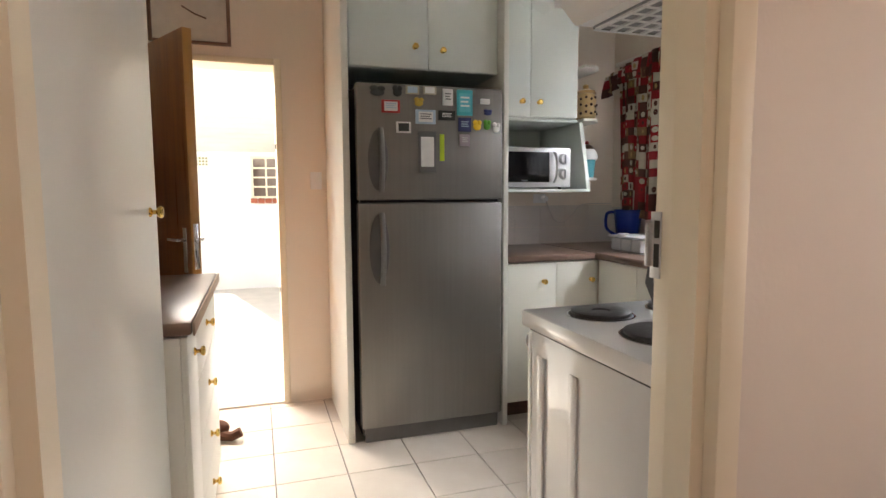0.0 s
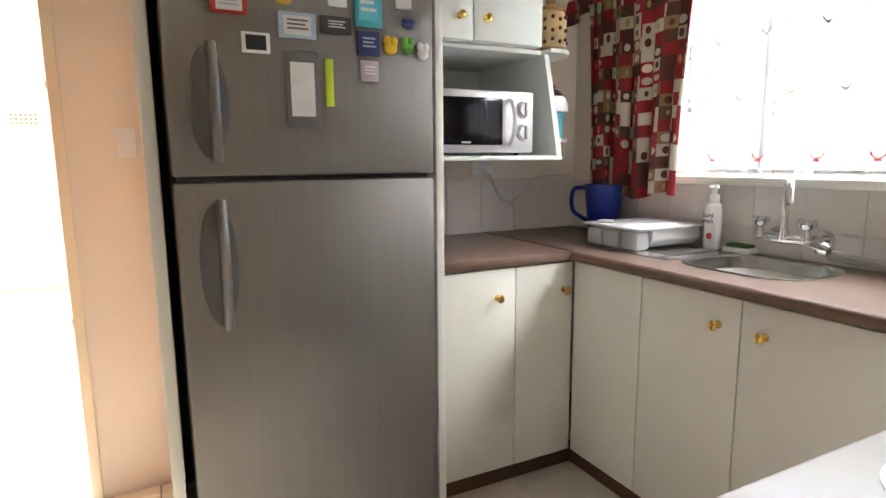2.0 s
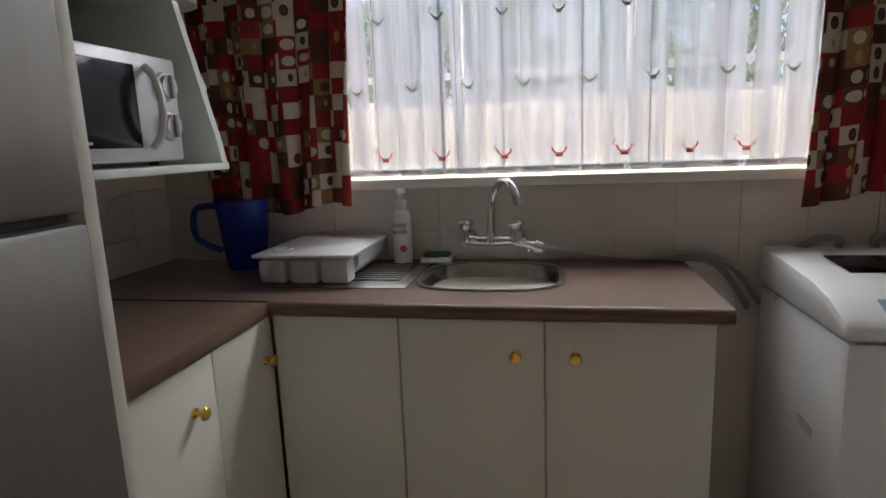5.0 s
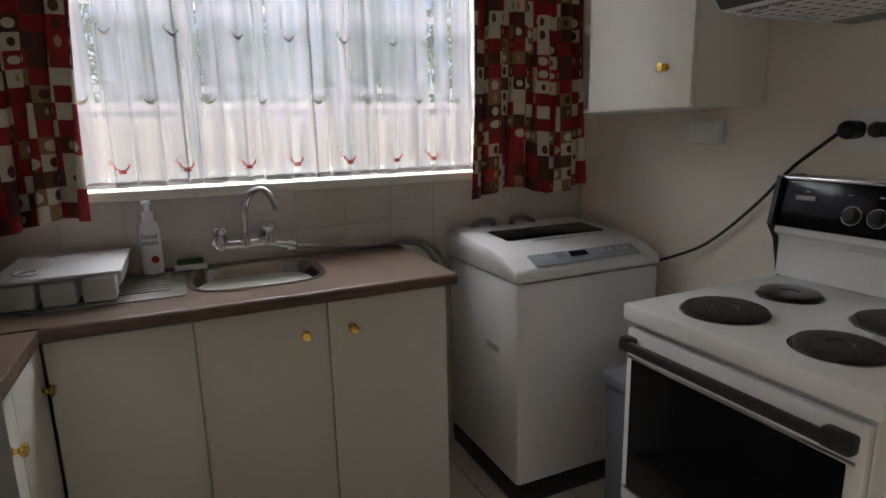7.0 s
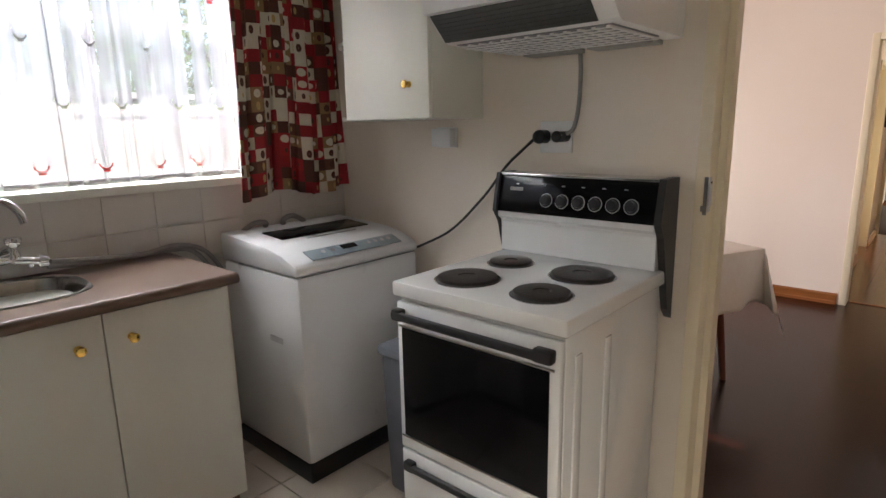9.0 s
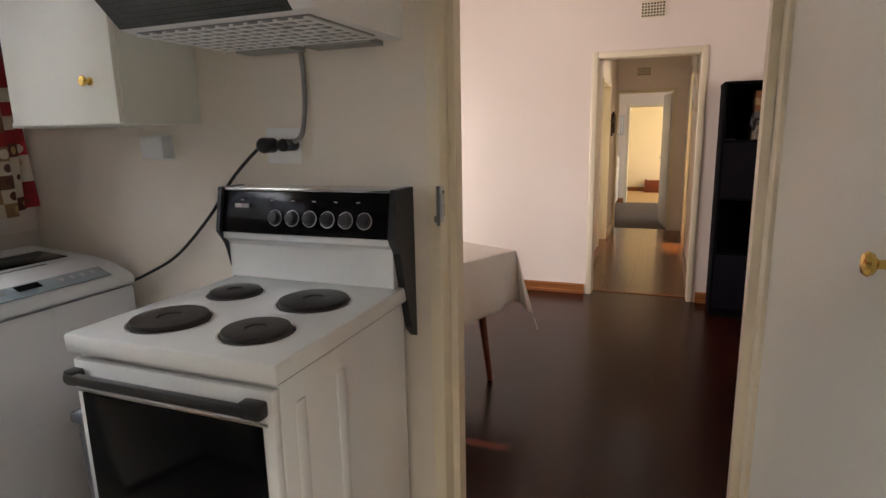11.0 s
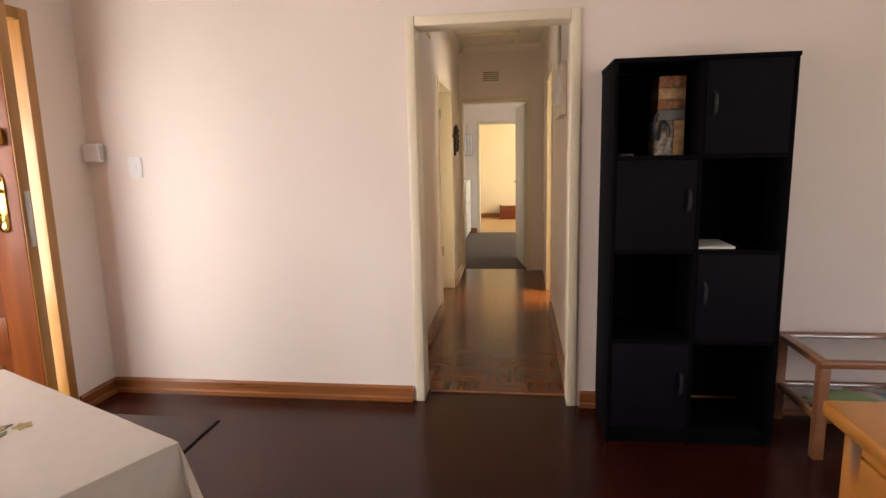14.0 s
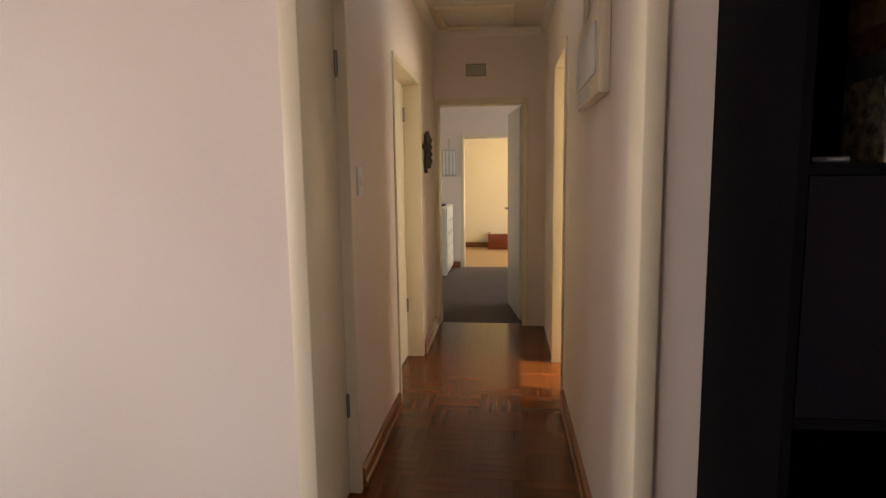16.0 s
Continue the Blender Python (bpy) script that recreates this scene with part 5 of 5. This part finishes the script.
# ---------- dining room ----------
bk = thing("bookcase", (1.02, -.61, 0), "black cube bookcase, half its cells closed by doors", "bookcase")
X0, X1, XM, Y0, Y1, T = .64, 1.395, 1.0175, -.80, -.42, .018
for x in (X0, XM - T / 2, X1 - T): part("upright", box(B(), x, Y0, 0, x + T, Y1, 1.77, .001), M['bookwood'], bk)
part("top", box(B(), X0 - .004, Y0, 1.7705, X1 + .004, Y1 + .004, 1.79, .001), M['bookwood'], bk)
part("back", box(B(), X0, Y0 - .008, 0.0, X1, Y0 - .001, 1.77), M['bookwood'], bk)
ZS = [.06, .50, .925, 1.35]
for z in ZS:
    for a, b in ((X0 + T, XM - T / 2), (XM + T / 2, X1 - T)): part("shelf", box(B(), a + .0005, Y0, z, b - .0005, Y1 - .003, z + T), M['bookwood'], bk)
part("plinth", box(B(), X0 + T, Y1 - .03, 0, X1 - T, Y1 - .015, .0595), M['bookwood'], bk)
for row, left in ((0, True), (1, False), (2, True), (3, False)):   # left is the cell towards the passage
    z0 = ZS[row] + T + .002; z1 = (ZS + [1.7705])[row + 1] - .002
    a, b = (XM + T / 2, X1 - T) if left else (X0 + T, XM - T / 2)
    d = part("cabinet_door", box(B(), a + .002, Y1 - .018, z0, b - .002, Y1 - .001, z1, .001), M["bookdoor"], bk)
    hx = a + .035 if left else b - .035; hz = (z0 + z1) / 2 + .02
    part("handle", tube(B(), smooth_line([(hx, Y1 - .001, hz - .05), (hx, Y1 + .02, hz - .035), (hx, Y1 + .024, hz), (hx, Y1 + .02, hz + .035), (hx, Y1 - .001, hz + .05)], 4), .007), M['plastic_k'], d, "black bow handle")
pat = mat("orange patterned card", (.42, .17, .06), (.10, .05, .03), .5, 60); pat2 = mat("black and cream printed card", (.60, .52, .40), (.05, .04, .04), .5, 45); pat3 = mat("tan printed card", (.52, .36, .18), (.30, .18, .08), .5, 40)
for i, (z0, z1, mm) in enumerate(((1.368, 1.525, pat2), (1.526, 1.575, greyc), (1.576, 1.620, pat), (1.621, 1.672, pat3), (1.673, 1.725, pat))):
    if i == 0:
        single("gift_box", box(B(), 1.105, -.70, z0, 1.185, -.56, z1, .002), pat2, (1.15, -.5, z0), "black and cream patterned bag with a ribbon", "gift box", "boxes in the bookcase"); single("gift_box", box(B(), 1.055, -.70, z0, 1.103, -.56, z1, .002), pat3, (1.08, -.5, z0), "tan printed cardboard gift box", "gift box", "boxes in the bookcase")
    else: single("gift_box", box(B(), 1.055, -.72, z0, 1.175, -.56, z1, .002), mm, (1.12, -.53, z0), "small patterned card box in a stack", "gift box", "boxes in the bookcase")
single("ribbon", tube(B(), smooth_line([(1.18, -.555, 1.56), (1.195, -.548, 1.50), (1.175, -.545, 1.44), (1.16, -.55, 1.52), (1.13, -.55, 1.50), (1.128, -.55, 1.45)], 5), .008, 6), M['plastic_k'], (1.2, -.45, 1.5), "black ribbon on the patterned bag", "ribbon")
single("paper_pad", box(B(), .84, -.68, .9435, 1.0, -.45, .955, .002), paper, (.9, -.55, .9435), "white paper pad lying on a bookcase shelf", "papers")
single("small_gadget", box(B(), 1.30, -.50, 1.3685, 1.36, -.45, 1.380, .003), M['plastic_k'], (1.33, -.47, 1.3685), "small black gadget on a bookcase shelf", "gadget")

# table with cloth (local axes: u along the short side)
tb = thing("dining_table", (3.29, 1.66, .0), "red-brown wooden dining table under a cloth", "table"); BASE[tb.name] = Vector((0, 0, 0))
part("tabletop", box(B(), -.43, -.75, .722, .43, .75, .75, .004), M['tablewood'], tb)
for sx in (-1, 1):
    part("apron", box(B(), sx * .37 - .01, -.66, .64, sx * .37 + .01, .66, .721), M['tablewood'], tb); part("apron", box(B(), -.358, sx * .66 - .01, .64, .358, sx * .66 + .01, .721), M['tablewood'], tb)
    for sy in (-1, 1): part("leg", cyl(B(), (sx * .33, sy * .55, .64), (sx * .37, sy * .62, 0), .026, .017, 14), M['tablewood'], tb)
tb.rotation_euler = (0, 0, radians(-25)); tb.scale = (1, 1, 1.04)


def drape(i, j):
    u, v = (i - .5) * (.88 + .62), (j - .5) * (1.52 + .62); a, b = .442, .762
    du, dv = max(0, abs(u) - a), max(0, abs(v) - b); su, sv = (1 if u > 0 else -1), (1 if v > 0 else -1); mn = min(du, dv)
    x = su * (min(abs(u), a) + (.004 if du > 0 else 0)); y = sv * (min(abs(v), b) + (.004 if dv > 0 else 0)); drop = math.hypot(du, dv)
    if du > 0 and dv == 0: x += su * ((.030 * math.sin(v * 9 + su) + .014 * math.sin(v * 23 + 2)) * du / .31 + .10 * du)
    if dv > 0 and du == 0: y += sv * ((.030 * math.sin(u * 11 + 1) + .014 * math.sin(u * 27)) * dv / .31 + .10 * dv)
    if mn > 0: x += su * .30 * dv; y += sv * .30 * du
    return (x, y, .755 - drop * (1.15 if mn > 0 else 1) + .002 * noise.noise((u * 4, v * 4, 1)) + .012 * math.sin(u * 8 + v * 5) * min(1, drop * 6)), (i, j)


tc_ = sheet("tablecloth", drape, 64, 84, M['cloth'], base=(0, 0, 0), label="cream cotton tablecloth with embroidered yellow flowers", category="tablecloth")
tc_.location = (3.29, 1.66, .03); tc_.rotation_euler = (0, 0, radians(-25))
def petal(bm, x, y, ang, length, width):
    """A flat pointed petal or leaf that lies on the cloth."""
    pts = [(0, 0), (.3, .42), (.62, .5), (1, 0), (.62, -.5), (.3, -.42)]
    low, top = [], []
    for a, b in pts:
        px_, py_ = x + a * length * math.cos(ang) - b * width * math.sin(ang), y + a * length * math.sin(ang) + b * width * math.cos(ang)
        low.append(bm.verts.new((px_, py_, .7555))); top.append(bm.verts.new((px_, py_, .7585)))
    bm.faces.new(top); bm.faces.new(low[::-1])
    for a in range(6): bm.faces.new((low[a], low[(a + 1) % 6], top[(a + 1) % 6], top[a]))


yellow_thread, green_thread = plain("pale yellow thread", (.60, .50, .26), .9), plain("grey green thread", (.27, .31, .22), .9)
for cu_, cv_, k in ((-.27, -.05, 1.0), (-.05, -.56, .55), (.2, .45, .8)):
    for i, (dx, dy) in enumerate(((-.02, -.11), (.035, -.03), (-.03, .06), (.02, .13))):
        bm = B(); n_ = 6 if i % 2 else 5
        for q in range(n_): petal(bm, cu_ + dx * k, cv_ + dy * k, q * 6.283 / n_ + i, .040 * k, .026 * k)
        part("embroidered_flower", bm, yellow_thread, tc_, "pale yellow embroidered flower")
    for i in range(7):
        a = i * 2.4; bm = B(); petal(bm, cu_ + .055 * k * math.cos(a), cv_ + (.12 * math.sin(a * .7) + .02) * k, a + .5, .060 * k, .022 * k)
        part("embroidered_leaf", bm, green_thread, tc_, "grey-green embroidered leaf")
bw = thing("fruit_bowl", (3.26, 1.72, .787), "glass bowl of yellow apples on the table", "fruit bowl")
part("bowl", lathe(B(), [(.06, .758), (.065, .762), (.15, .805), (.21, .85), (.213, .853), (.205, .852), (.14, .812), (.05, .768), (.001, .766)], (3.26, 1.72, .03), 28), M['tint'], bw, "clear glass bowl")
random.seed(9)
for i, (dx, dy, dz) in enumerate(((0, 0, .812), (.085, .02, .818), (-.08, .03, .818), (.02, -.085, .818), (-.03, .09, .82), (.045, .055, .875), (-.05, -.03, .872), (.04, -.04, .872))):
    bm = lathe(B(), [(.002, -.030), (.018, -.034), (.034, -.018), (.039, .004), (.030, .028), (.014, .034), (.003, .026)], seg=16, m=Matrix.Translation((3.26 + dx, 1.72 + dy, dz + .03)) @ Euler((random.uniform(-.7, .7), random.uniform(-.7, .7), 0)).to_matrix().to_4x4())
    single("apple", bm, lemon, (3.26 + dx, 1.72 + dy, dz + .03), "yellow apple in the glass bowl", "apple", "apples in the bowl")
# dining chair tucked under the table
chr_ = thing("dining_chair", (3.0, 1.75, 0), "red-brown wooden dining chair pushed under the table", "chair"); BASE[chr_.name] = Vector((0, 0, 0))
part("seat", box(B(), -.21, -.21, .43, .21, .21, .46, .01), M['tablewood'], chr_)
for sx in (-1, 1):
    for sy in (-1, 1): part("leg", cyl(B(), (sx * .18, sy * .18, .429), (sx * .20, sy * .20, 0), .02, .014, 12), M['tablewood'], chr_)
part("stretcher", cyl(B(), (-.18, -.19, .2), (-.18, .19, .2), .01), M['tablewood'], chr_); part("stretcher", cyl(B(), (.18, -.19, .2), (.18, .19, .2), .01), M['tablewood'], chr_)
chr_.location = (3.05, 1.69, 0); chr_.rotation_euler = (0, 0, radians(-25))

# pine sideboard: front faces east
pc = thing("pine_sideboard", (1.04, 1.85, 0), "knotty pine sideboard with drawers and panelled doors", "sideboard")
part("top", box(B(), .72, 1.25, .925, 1.285, 2.42, .955, .006), M['pine'], pc)
part("carcass", box(B(), .745, 1.285, .09, 1.245, 2.39, .924), M['pine_z'], pc)
part("plinth", box(B(), .725, 1.262, 0, 1.275, 2.41, .089, .008), M['pine'], pc)
for a, b in ((1.285, 1.335), (1.815, 1.865), (2.34, 2.39)): part("stile", box(B(), 1.2455, a, .09, 1.262, b, .924, .001), M['pine_z'], pc)
for a, b in ((1.335, 1.815), (1.865, 2.34)):
    part("rail", box(B(), 1.2455, a, .895, 1.261, b, .924), M['pine'], pc); part("rail", box(B(), 1.2455, a, .672, 1.261, b, .70), M['pine'], pc); part("rail", box(B(), 1.2455, a, .09, 1.261, b, .13), M['pine'], pc)
    d = part("drawer_front", box(B(), 1.2455, a + .003, .703, 1.265, b - .003, .892, .003), M['pine'], pc); 
    dd = part("cabinet_door", box(B(), 1.2455, a + .003, .133, 1.254, b - .003, .669), M['pine_z'], pc)
    for y0, y1, z0, z1 in ((a + .004, b - .004, .60, .668), (a + .004, b - .004, .134, .20)): part("door_rail", box(B(), 1.2545, y0, z0, 1.266, y1, z1, .003), M['pine'], dd)
    for y0, y1 in ((a + .004, a + .07), (b - .07, b - .004)): part("door_stile", box(B(), 1.2545, y0, .2005, 1.266, y1, .5995, .003), M['pine_z'], dd)
pc.location.y -= .035
# glass-topped coffee table
gt = thing("coffee_table", (.1, -.53, 0), "brown teak coffee table with glass top and shelf", "coffee table")
GX0, GX1, GY0, GY1 = -.55, .50, -.78, -.33
for x in (GX0, GX1 - .045):
    for y in (GY0, GY1 - .045): part("leg", box(B(), x, y, 0, x + .045, y + .045, .43, .003), M['teak'], gt)
for y in (GY0, GY1 - .045): part("top_rail", box(B(), GX0, y, .4305, GX1, y + .045, .46, .004), M['teak'], gt); part("shelf_rail", box(B(), GX0 + .046, y + .01, .17, GX1 - .046, y + .035, .20, .003), M['teak'], gt)
for x in (GX0, GX1 - .045): part("top_rail", box(B(), x, GY0 + .0455, .4305, x + .045, GY1 - .0455, .46, .004), M['teak'], gt); part("shelf_rail", box(B(), x + .01, GY0 + .046, .17, x + .035, GY1 - .046, .20, .003), M['teak'], gt)
part("glass_top", box(B(), GX0 + .0455, GY0 + .0455, .445, GX1 - .0455, GY1 - .0455, .453), M['tint'], gt); part("glass_shelf", box(B(), GX0 + .036, GY0 + .036, .188, GX1 - .036, GY1 - .036, .194), M['tint'], gt)
random.seed(2)
for i in range(4):
    o = single("magazine", box(B(), -.14, -.1, 0, .14, .1, .006, .001), plain("magazine %d" % i, [(.5, .12, .1), (.2, .35, .5), (.55, .5, .4), (.3, .45, .2)][i]), (0, 0, 0), "glossy colourful magazine on the coffee table shelf", "magazine", "magazines")
    o.location = (.12 + .06 * i, -.55 + .02 * i, .1942 + .0065 * i); o.rotation_euler = (0, 0, .3 * i - .5)
# door mat, sensor, switches, red curtain
single("door_mat", box(B(), 3.42, -.48, .0005, 4.12, .36, .012, .004), mat("dark woven mat", (.09, .06, .05), (.05, .035, .03), .9, 80, .4, 200), (3.8, 0, .0005), "dark brown door mat by the front door", "mat")
ps = thing("motion_detector", (4.22, -.80, 1.40), "white alarm sensor in the corner of the wall", "sensor")
part("box", box(B(), 4.17, -.81, 1.395, 4.276, -.755, 1.50, .012), M['plastic_w'], ps); part("lens", box(B(), 4.162, -.795, 1.41, 4.1695, -.765, 1.49, .002), M['silver'], ps)
socket("light_switch", 3.95, 1.30, 4.03, 1.42, -.81, 1, "white light switch by the front door")
t = thing("red_curtain", (4.2, .8, .1), "deep red full-length curtain beside the front door", "curtain")
def rc(u, v): return (4.17 - .03 * math.sin(u * 31) - .012 * math.sin(u * 57 + 2 * v), .62 + .40 * u, .08 + 2.3 * v), (u, v)
sheet("cloth", rc, 60, 4, M['redcloth'], t)
part("pole", cyl(B(), (4.20, .50, 2.40), (4.20, 2.35, 2.40), .014), M['kick'], t)

# ---------- passage ----------
ht = thing("ceiling_hatch", (2.11, -4.1, 2.6), "white framed loft hatch in the passage ceiling", "hatch")
for a in ((1.80, -4.42, 2.40, -4.37), (1.80, -3.87, 2.40, -3.82), (1.80, -4.3695, 1.85, -3.8705), (2.35, -4.3695, 2.40, -3.8705)): part("edge", box(B(), a[0], a[1], 2.575, a[2], a[3], 2.5995, .004), M['cream'], ht)
part("panel", box(B(), 1.855, -4.365, 2.588, 2.345, -3.875, 2.5985), M['ceil'], ht)
gl = thing("ceiling_lamp", (2.02, -2.5, 2.5), "round opal glass ceiling lamp in the passage", "lamp")
part("base", cyl(B(), (2.02, -2.5, 2.57), (2.02, -2.5, 2.5995), .09), M['plastic_w'], gl)
og = mat("opal glass", (.85, .85, .82), None, .2); ogb = og.node_tree.nodes["Principled BSDF"]; ogb.inputs["Emission Color"].default_value = (.9, .96, 1, 1); ogb.inputs["Emission Strength"].default_value = 2.5
part("globe", lathe(B(), [(.05, 2.569), (.085, 2.54), (.098, 2.495), (.085, 2.445), (.05, 2.42), (.001, 2.41)], (2.02, -2.5, 0)), og, gl)
gl.location.y += .05
mb = thing("distribution_board", (1.55, -1.65, 1.6), "white electrical distribution board on the passage wall", "distribution board")
part("box", box(B(), 1.521, -1.97, 1.62, 1.56, -1.40, 1.93, .006), M['cream'], mb); part("cover", box(B(), 1.5605, -1.93, 1.69, 1.568, -1.45, 1.86, .003), M['plastic_w'], mb); part("label_strip", box(B(), 1.5605, -1.90, 1.635, 1.5635, -1.6, 1.675), paper, mb)
part("conduit", cyl(B(), (1.535, -1.9, 1.931), (1.535, -1.9, 2.59), .012), M['cream'], mb)
socket("light_switch", -1.90, 1.28, -1.83, 1.40, 2.49, -1, "white light switch in the passage", 'y')
cx = thing("wall_ornament", (2.46, -3.88, 1.45), "dark carved wooden ornament on the passage wall", "ornament")
o_ = B(); box(o_, 2.465, -3.91, 1.38, 2.489, -3.86, 1.68, .008); box(o_, 2.462, -4.02, 1.56, 2.488, -3.76, 1.60, .008)
for i in range(14): ball(o_, (2.455, -3.885 + .09 * math.sin(i * 2.1), 1.44 + .018 * i), .026, (.7, 1, 1), 8)
part("carving", o_, plain("dark carved wood", (.05, .03, .02)), cx)
# ---------- bedroom and far room ----------
ch = thing("chest_of_drawers", (2.88, -7.2, 0), "tall white chest of drawers in the bedroom", "chest of drawers")
part("body", box(B(), 2.66, -7.8, .03, 3.11, -6.95, .93), M['white'], ch); part("top", box(B(), 2.64, -7.83, .931, 3.115, -6.93, .95, .004), M['white'], ch)
for i in range(5): part("drawer_front", box(B(), 2.64, -7.78, .06 + i * .174, 2.6595, -6.97, .225 + i * .174, .006), M['white'], ch)
single("dark_box", box(B(), 2.70, -7.6, .951, 2.9, -7.2, .975, .004), M['plastic_k'], (2.8, -7.4, .951), "dark flat box on the white drawers", "box")
mr = thing("wall_heater", (2.68, -7.85, 1.3), "white hanging panel on the bedroom wall", "panel")
part("panel", box(B(), 2.58, -7.849, 1.36, 2.80, -7.80, 1.74, .008), M['silver'], mr)
for i in range(4): part("rib", box(B(), 2.60 + i * .05, -7.7995, 1.38, 2.63 + i * .05, -7.79, 1.72, .002), M['plastic_w'], mr)
part("cord", cyl(B(), (2.69, -7.84, 1.741), (2.69, -7.84, 1.9), .004), M['grey'], mr)
hb2 = thing("headboard", (1.8, -10.1, 0), "low red-brown wooden bed base against the yellow wall", "bed base")
part("front_board", box(B(), 1.2, -9.96, .0, 2.20, -9.92, .29, .004), M['mahog'], hb2); part("side_board", box(B(), 2.16, -10.32, .0, 2.2, -9.961, .29, .004), M['mahog'], hb2); part("slat_base", box(B(), 1.2, -10.32, .22, 2.159, -9.961, .25), M['mahog'], hb2)
single("white_plug", box(B(), 2.26, -10.349, .10, 2.35, -10.32, .16, .004), M['plastic_w'], (2.3, -10.34, .10), "white adaptor at the foot of the far wall", "socket")

# ---------- pieces ----------
me_cache = {}
def piece(name, size, at, material, parent, bev=.002):
    key = (name, tuple(round(s, 4) for s in size), material.name)
    if key not in me_cache:
        bm = box(B(), 0, 0, 0, *size); top = [e for e in bm.edges if sum(v.co.z > size[2] * .5 for v in e.verts) == 2] if bev else []
        if top: bmesh.ops.bevel(bm, geom=top, offset=bev, segments=1, affect='EDGES')
        me = bpy.data.meshes.new(name); bm.to_mesh(me); bm.free(); me.materials.append(material); me_cache[key] = me
    o = new(name, me_cache[key]); o.parent = parent; o.location = Vector(at) - BASE[parent.name]


P, G = .335, .005
gx, gy = 1.815 - 3 * P, 4.51 - 6 * P
for i in range(12):
    for j in range(10):
        x0, x1 = max(.985, gx + i * P), min(4.315, gx + (i + 1) * P); y0, y1 = max(2.60, gy + j * P), min(5.58, gy + (j + 1) * P)
        if x1 - x0 > .02 and y1 - y0 > .02: piece("floor_tile", (x1 - x0 - G, y1 - y0 - G, .008), (x0, y0, -.008), M['ftile'], floor_k)
# parquet blocks in the passage: basket weave of five fingers
S = .25; F = S / 4
for i in range(5):
    for j in range(16):
        for k in range(4):
            if (i + j) % 2: x0, x1, y0, y1, mm = 1.52 + i * S, 1.52 + (i + 1) * S, -4.62 + j * S + k * F, -4.62 + j * S + (k + 1) * F, M['parquet_x']
            else: x0, x1, y0, y1, mm = 1.52 + i * S + k * F, 1.52 + i * S + (k + 1) * F, -4.62 + j * S, -4.62 + (j + 1) * S, M['parquet']
            x0, x1, y1 = max(1.40, x0), min(2.62, x1), min(-.955, y1)
            if x1 - x0 > .01 and y1 - y0 > .01: piece("parquet_block", (x1 - x0 - .0012, y1 - y0 - .0012, .006), (x0, y0, -.006), mm, floor_p, 0)
# the strip under the west wall line
piece("parquet_block", (.118, 3.6, .006), (1.401, -4.6, -.006), M['parquet'], floor_p, 0)
# wall tiles
wn_, we_ = bpy.data.objects["wall_kitchen_north"], bpy.data.objects["wall_kitchen_east"]
for r in range(2):
    for i in range(6):
        x0 = 3.118 + i * .2; x1 = min(4.317, x0 + .2)
        piece("wall_tile", (x1 - x0 - .002, .006, .153), (x0, 5.5735, .942 + r * .156), M['wtile'], wn_, 0)
for r in range(-1, 2):
    for i in range(15):
        y0 = 2.685 + i * .2; y1 = min(5.572, y0 + .2)
        if r == -1 and y0 > 3.55: continue
        if y1 - y0 > .02: piece("wall_tile", (.006, y1 - y0 - .002, .15), (4.3135, y0, .932 + r * .153), M['wtile'], we_, 0)
